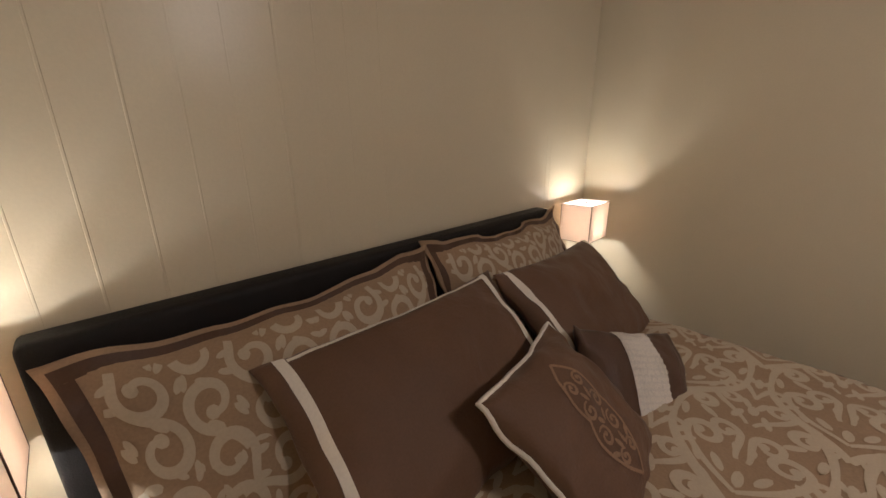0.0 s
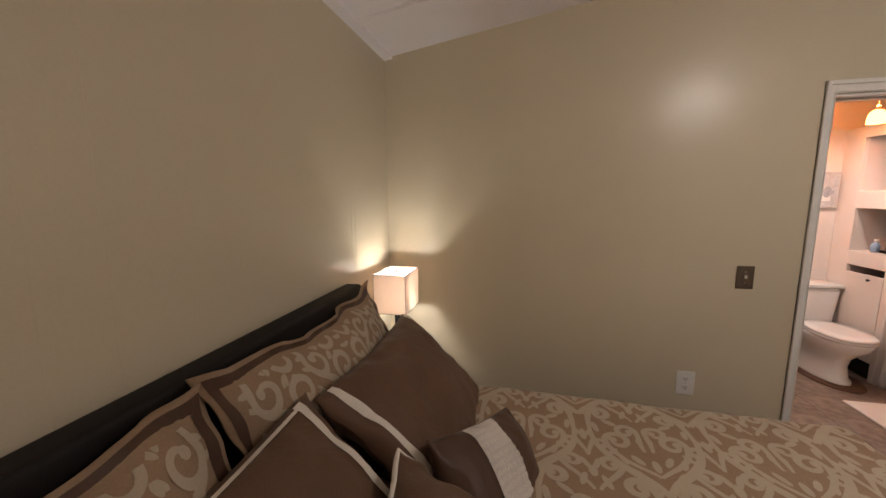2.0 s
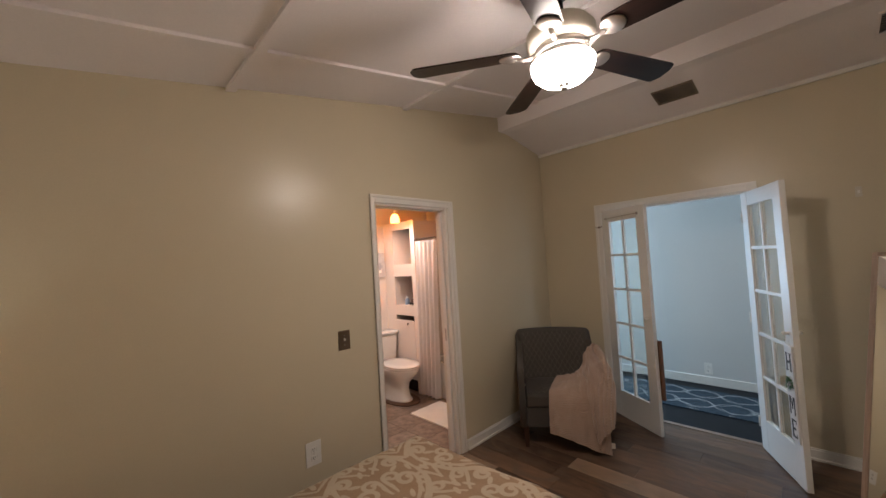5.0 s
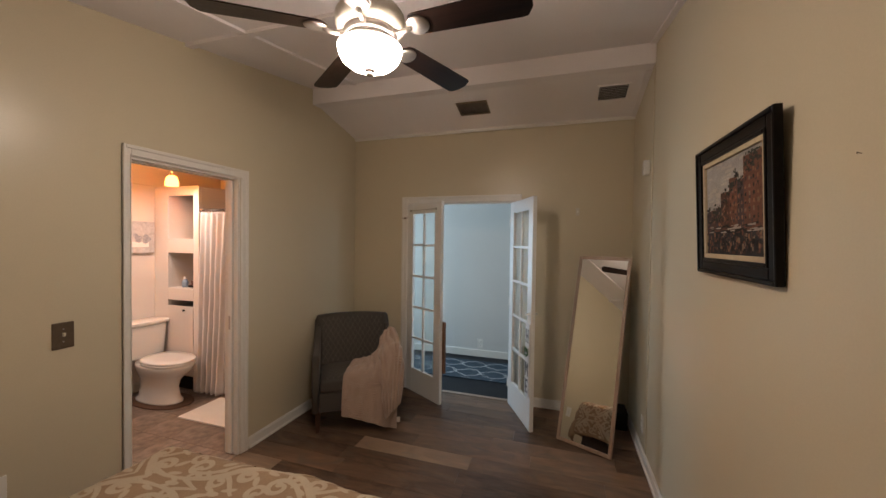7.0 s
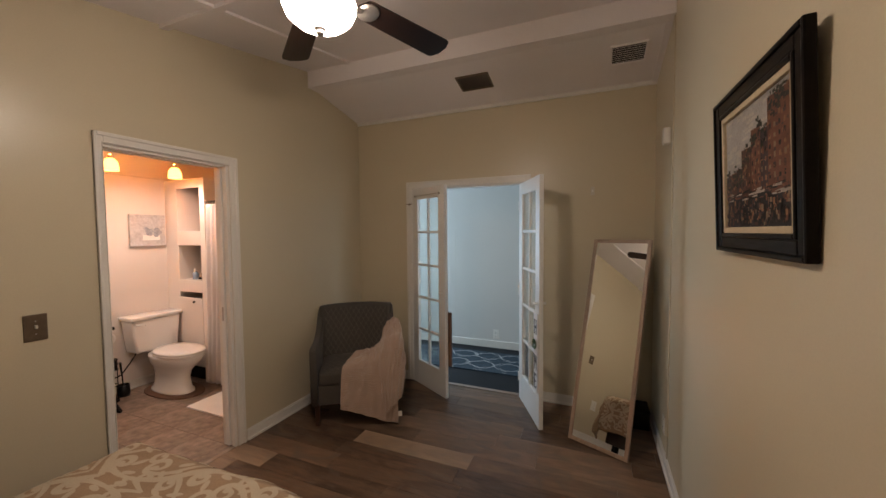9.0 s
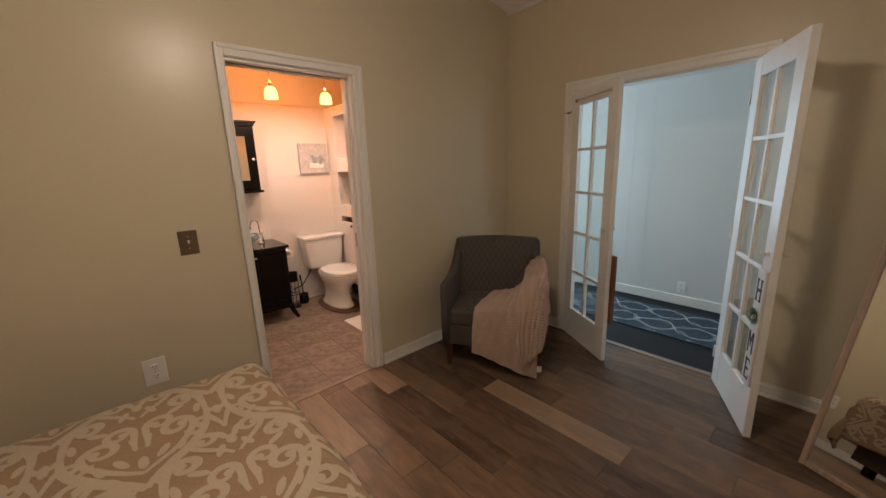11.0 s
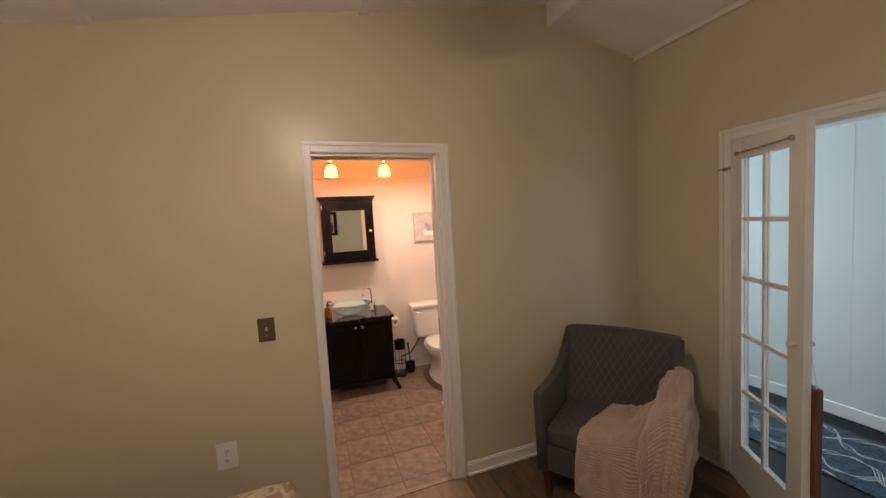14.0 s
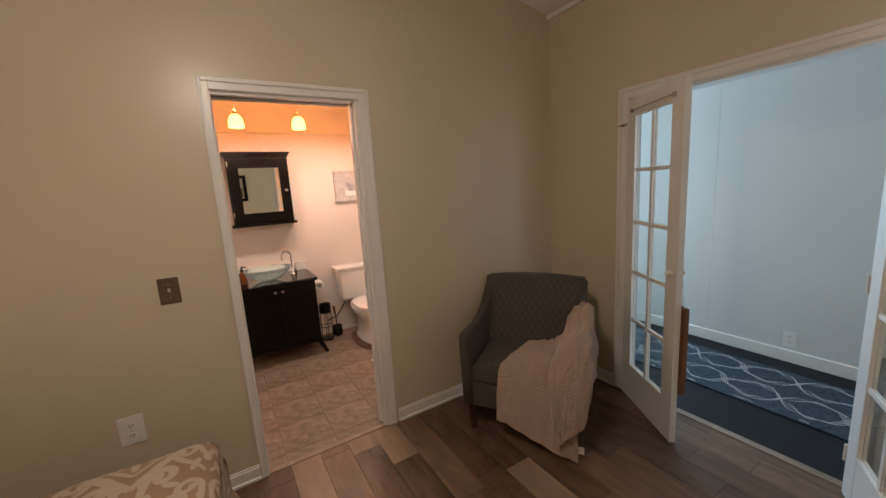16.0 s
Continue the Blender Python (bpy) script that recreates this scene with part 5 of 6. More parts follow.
arm = [(0.272, 0.178), (0.284, 0.40), (0.296, 0.600), (0.294, 0.632), (0.276, 0.648)]
arm += bezier((0.25, 0.652), (0.10, 0.648), (-0.06, 0.640), (-0.17, 0.715), 12)
arm += [(-0.25, 0.770), (-0.352, 0.852), (-0.378, 0.845), (-0.300, 0.178)]
for s in (-1, 1):
    bm = bmesh.new()
    profile_panel(bm, arm, s * 0.296, s * 0.352, 0.016)
    part("arm", bm, M_GREY, chair, smooth=True)
bm = bmesh.new()


def chair_back(u, v):
    x = (2 * u - 1) * (0.300 + 0.034 * min(1.0, max(0.0, v - 0.5) * 2.4))
    z = 0.40 + v * (0.464 + 0.020 * (1 - (2 * u - 1) ** 2))
    y = -0.135 - 0.150 * v - 0.024 * (1 - (2 * u - 1) ** 2)
    return Vector((x, y, z))


g0 = sheet(bm, chair_back, 16, 14)
g1 = sheet(bm, lambda u, v: Vector((chair_back(u, v).x, -0.318 - 0.060 * v, chair_back(u, v).z)), 16, 14)
for i in range(16):
    bm.faces.new((g0[i][14], g0[i + 1][14], g1[i + 1][14], g1[i][14]))
    bm.faces.new((g0[i][0], g0[i + 1][0], g1[i + 1][0], g1[i][0]))
for j in range(14):
    bm.faces.new((g0[0][j], g0[0][j + 1], g1[0][j + 1], g1[0][j]))
    bm.faces.new((g0[16][j], g0[16][j + 1], g1[16][j + 1], g1[16][j]))
bmesh.ops.bevel(bm, geom=[e for e in bm.edges if e.calc_face_angle(0) > 0.9], offset=0.014, segments=3, affect="EDGES", profile=0.5)
back = part("backrest", bm, M_GREY, chair, smooth=True)
bm = bmesh.new()
box(bm, -0.292, 0.292, -0.29, 0.262, 0.178, 0.335, bevel=0.010, seg=2)
part("seat_base", bm, M_GREY, chair, smooth=False)
bm = bmesh.new()


def cushion_top(u, v, lift=0.0):
    x, y = (2 * u - 1) * 0.288, -0.20 + 0.468 * v
    e = max(abs(2 * u - 1), abs(2 * v - 1)) ** 10
    return Vector((x, y, 0.446 + 0.020 * (1 - (2 * u - 1) ** 2) * (1 - (2 * v - 1) ** 4) - 0.022 * e + lift))


box(bm, -0.288, 0.288, -0.20, 0.268, 0.338, 0.440, bevel=0.022, seg=3)
sheet(bm, lambda u, v: cushion_top(0.03 + 0.94 * u, 0.03 + 0.94 * v), 20, 18)
seat = part("seat_cushion", bm, M_GREY, chair, smooth=True)
st = []
for k in range(-22, 23):
    for s in (-1, 1):
        ribbon(st, [(k * 0.046 + s * t * 0.32, t * 0.50) for t in [i / 40 for i in range(41)]], [0.0036] * 41)


def on_back(x, z):
    if abs(x) > 0.285 or not 0.03 < z < 0.445:
        return None
    v = z / 0.464
    return chair_back((x / (0.300 + 0.034 * min(1.0, max(0.0, v - 0.5) * 2.4)) + 1) / 2, v) + Vector((0, 0.0018, 0.0))


def on_seat(x, y):
    if abs(x) > 0.262 or not 0.02 < y < 0.44:
        return None
    return cushion_top((x / 0.288 + 1) / 2, y / 0.468, 0.0022)


tagged(part("quilting", strokes_mesh(st, on_back), M_STITCH, back, "pale diamond quilting"), kind="stuff")
tagged(part("quilting", strokes_mesh(st, on_seat), M_STITCH, seat, "pale diamond quilting"), kind="stuff")
for sx in (-1, 1):
    for sy, sp in ((1, 0.222), (-1, -0.26)):
        bm = bmesh.new()
        lathe(bm, [(0.020, 0.0), (0.030, 0.178)], Matrix.Translation((sx * 0.305, sp, 0)) @ Matrix.Rotation(radians(45), 4, "Z"), 4)
        part("leg", bm, M_LEG, chair, "reddish-brown tapered wooden leg")

# throw blanket over seat and arm
CTRL = [
    [(0.00, -0.08, 0.478), (0.05, 0.08, 0.476), (0.08, 0.20, 0.470), (0.105, 0.280, 0.440), (0.115, 0.312, 0.30), (0.120, 0.318, 0.165)],
    [(-0.09, -0.10, 0.482), (-0.06, 0.06, 0.480), (-0.03, 0.20, 0.476), (-0.01, 0.298, 0.450), (-0.01, 0.332, 0.29), (-0.02, 0.335, 0.128)],
    [(-0.18, -0.12, 0.500), (-0.17, 0.0, 0.496), (-0.16, 0.17, 0.490), (-0.14, 0.308, 0.46), (-0.13, 0.342, 0.27), (-0.14, 0.345, 0.085)],
    [(-0.262, -0.15, 0.580), (-0.262, -0.01, 0.57), (-0.260, 0.15, 0.55), (-0.240, 0.318, 0.500), (-0.23, 0.348, 0.28), (-0.235, 0.350, 0.045)],
    [(-0.282, -0.15, 0.620), (-0.28, -0.01, 0.60), (-0.282, 0.15, 0.59), (-0.295, 0.318, 0.520), (-0.325, 0.345, 0.27), (-0.330, 0.345, 0.016)],
]
FOLD = [
    [(-0.225, -0.12, 0.515), (-0.225, 0.02, 0.505), (-0.22, 0.16, 0.500), (-0.20, 0.350, 0.470), (-0.20, 0.392, 0.310), (-0.225, 0.392, 0.130)],
    [(-0.262, -0.110, 0.650), (-0.264, -0.02, 0.650), (-0.26, 0.15, 0.640), (-0.245, 0.328, 0.600), (-0.235, 0.380, 0.40), (-0.255, 0.382, 0.150)],
    [(-0.318, -0.120, 0.738), (-0.320, -0.04, 0.700), (-0.32, 0.14, 0.676), (-0.305, 0.310, 0.652), (-0.290, 0.378, 0.45), (-0.290, 0.382, 0.19)],
    [(-0.372, -0.130, 0.715), (-0.376, -0.04, 0.690), (-0.376, 0.14, 0.668), (-0.362, 0.300, 0.640), (-0.345, 0.368, 0.46), (-0.335, 0.372, 0.23)],
    [(-0.405, -0.180, 0.40), (-0.400, -0.04, 0.40), (-0.396, 0.12, 0.42), (-0.385, 0.27, 0.43), (-0.368, 0.335, 0.37), (-0.355, 0.345, 0.25)],
]


def catmull(p, t):
    n = len(p) - 1
    s = min(n - 1e-6, max(0.0, t * n))
    i, f = int(s), s - int(s)
    a, b, c, d = (Vector(p[max(0, min(n, i + k))]) for k in (-1, 0, 1, 2))
    return 0.5 * ((2 * b) + (c - a) * f + (2 * a - 5 * b + 4 * c - d) * f * f + (3 * b - a - 3 * c + d) * f ** 3)


def drape(rows, ribs, seed, deep):
    def fn(u, v):
        p = catmull([catmull(row, v) for row in rows], u)
        e = 0.01
        q = catmull([catmull(row, min(1, v + e)) for row in rows], u) - catmull([catmull(row, max(0, v - e)) for row in rows], u)
        r = catmull([catmull(row, v) for row in rows], min(1, u + e)) - catmull([catmull(row, v) for row in rows], max(0, u - e))
        n = r.cross(q)
        n = n.normalized() if n.length > 1e-9 else Vector((0, 1, 0))
        n = -n if n.y + n.z < 0 else n
        f = noise.noise((u * 4 + seed, v * 3, 1.0)) * 0.016 + noise.noise((u * 11 + seed, v * 8, 3.0)) * 0.007
        wr = math.sin(u * 19 + 5 * v + seed + 3.5 * noise.noise((u * 2.2 + seed, v * 2.2, 0)))
        f += deep * abs(wr) ** 1.6
        rib = 0.0027 * math.sin((v + 0.03 * noise.noise((u * 5, v * 5, seed))) * 2 * math.pi * ribs)
        return p + n * (max(0.0, f + 0.010) + rib)
    return fn


throw = thing("throw_blanket", "pink-beige ribbed plush throw draped over the armchair", "blanket", CH)
bm = bmesh.new()
sheet(bm, drape(CTRL, 62, 1.0, 0.007), 80, 340)
thicken(part("cloth", bm, M_BLANKET, throw, smooth=True), 0.008, 0)
bm = bmesh.new()
sheet(bm, drape(FOLD, 58, 6.0, 0.011), 70, 320)
thicken(part("arm_fold", bm, M_BLANKET, throw, smooth=True), 0.008, 0)
bm = bmesh.new()
box(bm, -0.362, -0.330, 0.340, 0.344, 0.062, 0.105, bevel=0.001)
part("care_tag", bm, M_IVORY, throw, "white care tag")


# ---- hall runner ----
runner = thing("runner_rug", "navy-grey runner rug with pale trellis lines", "rug", pose(2.785, -2.9, 0))
RW, RL = 0.66, 3.6
part("rug_base", boxed(0, RW, 0, RL, 0.0, 0.009, bevel=0.003), M_RUG, runner)
tr = []
for off in (0.010, 0.0, -0.010):
    for k in range(-1, 4):
        for s in (1, -1):
            pts = [(0.30 * k + 0.20 + s * (0.118 * math.sin(i / 160 * RL * 2 * math.pi / 0.62 + 0.25 * math.sin(i * 0.9 + k + off * 99)) + off), RL * i / 160) for i in range(161)]
            ribbon(tr, pts, [0.0052] * 161)
tagged(part("trellis", strokes_mesh(tr, lambda x, y: Vector((x, y, 0.0105)) if 0.01 < x < RW - 0.01 and 0.02 < y < RL - 0.02 else None), M_RUGLINE, runner, "pale trellis lines"), kind="stuff")


# ---- bathroom ----
# vanity
van = thing("vanity", "black two-door bathroom vanity on splayed legs", "vanity", pose(0.365, 1.64, 0))
part("body", boxed(-0.325, 0.325, -0.205, 0.235, 0.150, 0.735, bevel=0.004), M_DARKWOOD, van)
for s in (-1, 1):
    xs = sorted((s * 0.003, s * 0.318))
    d = part("door", boxed(xs[0], xs[1], -0.222, -0.206, 0.165, 0.725, bevel=0.003), M_DARKWOOD, van)
    for a in ((xs[0] + 0.045, xs[1] - 0.045, 0.215, 0.22), (xs[0] + 0.045, xs[1] - 0.045, 0.67, 0.675), (xs[0] + 0.045, xs[0] + 0.05, 0.22, 0.67), (xs[1] - 0.05, xs[1] - 0.045, 0.22, 0.67)):
        part("moulding", boxed(a[0], a[1], -0.227, -0.2225, a[2], a[3], bevel=0.001), M_DARKWOOD, d)
    part("knob", boxed(s * 0.030 - 0.012, s * 0.030 + 0.012, -0.245, -0.2225, 0.672, 0.696, bevel=0.004), M_CHROME, d, "square chrome knob")
part("apron", boxed(-0.325, 0.325, -0.215, -0.195, 0.125, 0.150, bevel=0.003), M_DARKWOOD, van)
for sx in (-1, 1):
    for sy, y in ((-1, -0.20), (1, 0.21)):
        bm = bmesh.new()
        tube(bm, [(sx * 0.30, y, 0.15), (sx * 0.325, y + 0.008 * sy, 0.08), (sx * 0.365, y + 0.015 * sy, 0.0)], [0.026, 0.022, 0.016], 4)
        part("leg", bm, M_DARKWOOD, van)
top = thing("countertop", "black stone countertop on the bathroom vanity", "countertop", pose(0.365, 1.64, 0.737))
part("slab", boxed(-0.345, 0.345, -0.235, 0.268, 0, 0.028, bevel=0.004), M_BLACKTOP, top)
part("splash", boxed(-0.345, 0.345, 0.268, 0.276, 0.0, 0.12, bevel=0.002), M_WHITEPLASTIC, top, "white back splash")

sink = thing("vessel_sink", "green-tinted clear glass vessel sink", "sink", pose(0.315, 1.61, 0.765))
bm = bmesh.new()
lathe(bm, [(0.035, 0.012), (0.06, 0.014), (0.12, 0.036), (0.175, 0.078), (0.205, 0.118), (0.211, 0.120), (0.212, 0.114), (0.182, 0.070), (0.125, 0.026), (0.06, 0.003), (0.035, 0.001)], n=40, squash=0.74)
part("bowl", bm, M_BOWLGLASS, sink, smooth=True).visible_shadow = False
bm = bmesh.new()
lathe(bm, [(0.0, 0.015), (0.028, 0.015), (0.03, 0.018), (0.0, 0.022)], n=20)
part("drain", bm, M_CHROME, sink, "chrome drain", True)
tap = thing("faucet", "chrome gooseneck faucet beside the glass sink", "faucet", pose(0.545, 1.71, 0.765, 0, 0, 205))
bm = bmesh.new()
lathe(bm, [(0.0, 0), (0.026, 0.001), (0.026, 0.008), (0.014, 0.014), (0.013, 0.07), (0.0, 0.075)], n=18)
part("base", bm, M_CHROME, tap, smooth=True)
bm = bmesh.new()
tube(bm, [(0, 0, 0.06), (0, 0, 0.19)] + [(0.05 - 0.05 * math.cos(a), 0, 0.19 + 0.05 * math.sin(a)) for a in [i * math.pi / 10 for i in range(1, 11)]] + [(0.10, 0, 0.165)], 0.0085, 10)
part("spout", bm, M_CHROME, tap, smooth=True)
bm = bmesh.new()
tube(bm, [(-0.045, -0.02, 0.0), (-0.045, -0.02, 0.10)], [0.012, 0.009], 10)
tube(bm, [(-0.045, -0.02, 0.085), (-0.085, -0.05, 0.10)], [0.006, 0.005], 8)
part("handle", bm, M_CHROME, tap, smooth=True)
soap = thing("soap_bottle", "amber soap bottle with a black pump", "bottle", pose(0.105, 1.60, 0.765))
bm = bmesh.new()
lathe(bm, [(0.0, 0), (0.032, 0.001), (0.034, 0.01), (0.034, 0.09), (0.026, 0.108), (0.013, 0.114), (0.013, 0.125), (0.0, 0.126)], n=20)
part("bottle", bm, M_AMBERBOTTLE, soap, smooth=True)
bm = bmesh.new()
lathe(bm, [(0.0, 0.126), (0.015, 0.126), (0.015, 0.142), (0.006, 0.145), (0.005, 0.165), (0.0, 0.166)], n=14)
tube(bm, [(0, 0, 0.163), (0.04, -0.02, 0.160)], 0.006, 8)
part("pump", bm, M_BLACK, soap, smooth=True)

# medicine cabinet
cab = thing("medicine_cabinet", "black medicine cabinet with a mirrored door", "cabinet", pose(0.376, 1.92, 1.262))
part("carcass", boxed(-0.262, 0.262, -0.130, -0.001, 0.03, 0.645, bevel=0.003), M_DARKWOOD, cab)
for z0, z1, o in ((0.645, 0.662, 0.012), (0.662, 0.678, 0.022), (0.678, 0.692, 0.032)):
    part("cornice", boxed(-0.255 - o, 0.255 + o, -0.135 - o, -0.001, z0, z1, bevel=0.003), M_DARKWOOD, cab)
part("ledge", boxed(-0.282, 0.282, -0.165, -0.001, 0.006, 0.030, bevel=0.004), M_DARKWOOD, cab)
d = part("door", boxed(-0.255, 0.255, -0.150, -0.1305, 0.04, 0.635, bevel=0.004), M_DARKWOOD, cab)
for a in ((-0.19, -0.17, 0.115, 0.56), (0.17, 0.19, 0.115, 0.56), (-0.17, 0.17, 0.115, 0.13), (-0.17, 0.17, 0.545, 0.56)):
    part("bead", boxed(a[0], a[1], -0.156, -0.1505, a[2], a[3], bevel=0.002), M_DARKWOOD, d)
part("mirror", boxed(-0.17, 0.17, -0.1525, -0.1503, 0.13, 0.545), M_MIRROR, d, "mirror glass")
bm = bmesh.new()
lathe(bm, [(0.0, 0), (0.007, 0.001), (0.007, 0.012), (0.015, 0.018), (0.015, 0.026), (0.0, 0.03)], Matrix.Translation((0.218, -0.150, 0.33)) @ Matrix.Rotation(radians(90), 4, "X"), 16)
part("knob", bm, M_CHROME, d, "glass and chrome knob", True)
for z in (0.10, 0.56):
    part("hinge", boxed(-0.258, -0.248, -0.154, -0.129, z, z + 0.05, bevel=0.001), M_NICKEL, d)

# small canvas over the toilet
can = thing("canvas_print", "pale grey canvas print with a small blue-grey shape", "picture", pose(1.10, 1.92, 1.438))
part("canvas", boxed(0, 0.325, -0.032, -0.001, 0, 0.325, bevel=0.003), M_CANVAS, can)
bm = bmesh.new()
rnd = random.Random(2)
for i in range(14):
    cx, cz, r = 0.19 + rnd.gauss(0, 0.032), 0.145 + rnd.gauss(0, 0.025), rnd.uniform(0.012, 0.028)
    y = -0.0325 - 0.0003 * i
    bm.faces.new([bm.verts.new((cx + r * math.cos(k * 0.785) * 1.2, y, cz + r * math.sin(k * 0.785))) for k in range(8)])
part("painted_shape", bm, M_STROKE, can)
part("white_field", boxed(0.11, 0.27, -0.0324, -0.0321, 0.06, 0.115), M_PAPER, can)

# toilet
toi = thing("toilet", "white porcelain toilet with the lid closed", "toilet", pose(1.205, 0, 0))


def oval(bm, rows, n=36):
    """Rings given as (z, half width, y front, y back), joined into a rounded body."""
    rings = []
    for z, w, yf, yb in rows:
        ring = []
        for i in range(n):
            a = 2 * math.pi * i / n
            s = math.sin(a)
            y = (yf + yb) / 2 + (yb - yf) / 2 * (abs(s) ** (0.8 if s > 0 else 1.0)) * (1 if s > 0 else -1)
            ring.append(bm.verts.new((w * math.copysign(abs(math.cos(a)) ** 0.85, math.cos(a)), y, z)))
        rings.append(ring)
    for a, b in zip(rings, rings[1:]):
        for i in range(n):
            bm.faces.new((a[i], a[(i + 1) % n], b[(i + 1) % n], b[i]))
    bm.faces.new(rings[0][::-1])
    bm.faces.new(rings[-1])


bm = bmesh.new()
oval(bm, [(0.0, 0.125, 1.22, 1.76), (0.03, 0.122, 1.225, 1.75), (0.05, 0.105, 1.25, 1.72), (0.15, 0.095, 1.27, 1.70), (0.22, 0.105, 1.25, 1.70), (0.28, 0.14, 1.19, 1.70), (0.33, 0.17, 1.13, 1.70), (0.37, 0.18, 1.11, 1.70), (0.39, 0.18, 1.105, 1.70)])
part("bowl", bm, M_PORCELAIN, toi, smooth=True)
bm = bmesh.new()
oval(bm, [(0.391, 0.182, 1.10, 1.62), (0.405, 0.185, 1.095, 1.625), (0.41, 0.182, 1.10, 1.62)])
part("seat", bm, M_PORCELAIN, toi, smooth=True)
bm = bmesh.new()
oval(bm, [(0.411, 0.183, 1.098, 1.625), (0.428, 0.184, 1.097, 1.626), (0.436, 0.172, 1.115, 1.61), (0.438, 0.10, 1.2, 1.55)])
part("lid", bm, M_PORCELAIN, toi, smooth=True)
bm = bmesh.new()
vs = box(bm, -0.225, 0.225, 1.695, 1.895, 0.385, 0.715, bevel=0.03, seg=4)
for v in bm.verts:
    k = 1 - 0.16 * max(0, (0.715 - v.co.z) / 0.33)
    v.co.x *= k
part("tank", bm, M_PORCELAIN, toi, smooth=True)
bm = bmesh.new()
box(bm, -0.237, 0.237, 1.682, 1.902, 0.717, 0.752, bevel=0.012, seg=3)
part("tank_lid", bm, M_PORCELAIN, toi, smooth=True)
bm = bmesh.new()
tube(bm, [(-0.185, 1.695, 0.675), (-0.185, 1.675, 0.675)], 0.012, 10)
tube(bm, [(-0.185, 1.676, 0.675), (-0.145, 1.670, 0.668), (-0.125, 1.670, 0.660)], [0.008, 0.007, 0.009], 8)
part("flush_lever", bm, M_WHITEPLASTIC, toi, smooth=True)
bm = bmesh.new()
tube(bm, [(-0.13, 1.80, 0.40), (-0.17, 1.84, 0.30), (-0.24, 1.88, 0.18), (-0.34, 1.895, 0.15)], 0.006, 8)
part("supply_hose", bm, M_BLACK, toi, "dark supply hose", True)
rug = thing("contour_mat", "brown contour mat round the toilet base", "mat", pose(1.205, 0, 0))
bm = bmesh.new()
oval(bm, [(0.0, 0.185, 1.12, 1.80), (0.008, 0.188, 1.118, 1.80), (0.012, 0.18, 1.125, 1.79)])
part("pad", bm, M_TOILETRUG, rug, smooth=True)
mat_ob = thing("bath_mat", "white bath mat on the tile floor", "mat", pose(0, 0, 0.0))
part("pad", boxed(1.0, 1.43, 0.33, 0.965, 0.0, 0.014, bevel=0.006), M_MAT, mat_ob)

# paper stand, brush, roll
stand = thing("paper_stand", "black wire stand for toilet paper rolls", "stand", pose(0.815, 1.74, 0))
bm = bmesh.new()
for i in range(16):
    a = 2 * math.pi * i / 16
    if i % 4 == 0:
        tube(bm, [(0.055 * math.cos(a), 0.055 * math.sin(a), 0.01), (0.055 * math.cos(a), 0.055 * math.sin(a), 0.39)], 0.0035, 6)
for z in (0.01, 0.15, 0.30, 0.35, 0.39):
    pts = [(0.055 * math.cos(k * math.pi / 10), 0.055 * math.sin(k * math.pi / 10), z) for k in range(21)]
    tube(bm, pts, 0.004, 6)
part("wire_frame", bm, M_BLACK, stand)
bm = bmesh.new()
lathe(bm, [(0.0, 0.30), (0.053, 0.30), (0.053, 0.385), (0.05, 0.385), (0.05, 0.305), (0.0, 0.305)], n=20)
part("basket", bm, M_BLACK, stand)
bm = bmesh.new()
lathe(bm, [(0.0, 0.0), (0.06, 0.0), (0.06, 0.012), (0.0, 0.013)], n=20)
part("base", bm, M_BLACK, stand)
brush = thing("toilet_brush", "black toilet brush in its pot", "brush", pose(0.935, 1.79, 0))
bm = bmesh.new()
lathe(bm, [(0.0, 0), (0.045, 0.001), (0.052, 0.03), (0.048, 0.11), (0.044, 0.11), (0.046, 0.04), (0.0, 0.02)], n=20)
part("pot", bm, M_BLACK, brush, smooth=True)
bm = bmesh.new()
tube(bm, [(0, 0, 0.025), (-0.006, 0, 0.2), (-0.018, 0, 0.33)], [0.006, 0.006, 0.011], 8)
part("handle", bm, M_BLACK, brush, smooth=True)
roll = thing("toilet_paper", "white toilet paper roll on a holder at the vanity side", "paper roll", pose(0.735, 1.66, 0.62))
bm = bmesh.new()
lathe(bm, [(0.02, -0.052), (0.05, -0.052), (0.052, -0.045), (0.052, 0.045), (0.05, 0.052), (0.02, 0.052), (0.02, -0.052)], Matrix.Translation((0.025, 0, 0)) @ Matrix.Rotation(radians(90), 4, "X"), 24)
part("roll", bm, M_PAPER, roll, smooth=True)
bm = bmesh.new()
tube(bm, [(-0.042, 0.07, 0.0), (0.025, 0.07, 0.0), (0.025, -0.07, 0.0)], 0.006, 8)
part("holder", bm, M_CHROME, roll)

# niche column with shelves and a tilt-out hamper
NX, NY0, NY1 = 1.45, 1.285, 1.92
col = thing("niche_cabinet", "built-in white niche shelves with a tilt-out hamper door", "shelf", pose(NX, NY0, 0))
NW, ND = NY1 - NY0, 0.34
part("stile", boxed(0, 0.03, 0, 0.075, 0, 2.115, bevel=0.003), M_BATHWALL, col)
part("stile", boxed(0, 0.03, NW - 0.20, NW, 0, 2.115, bevel=0.003), M_BATHWALL, col)
part("side", boxed(0.03, BX1 - NX, 0, 0.05, 0, 2.115), M_BATHWALL, col)
part("side", boxed(0.03, ND, NW - 0.20, NW - 0.17, 0, 2.115), M_BATHWALL, col)
part("back_panel", boxed(ND, ND + 0.015, 0.05, NW - 0.20, 0, 2.115), M_SHELFBACK, col, "dark brown back panel")
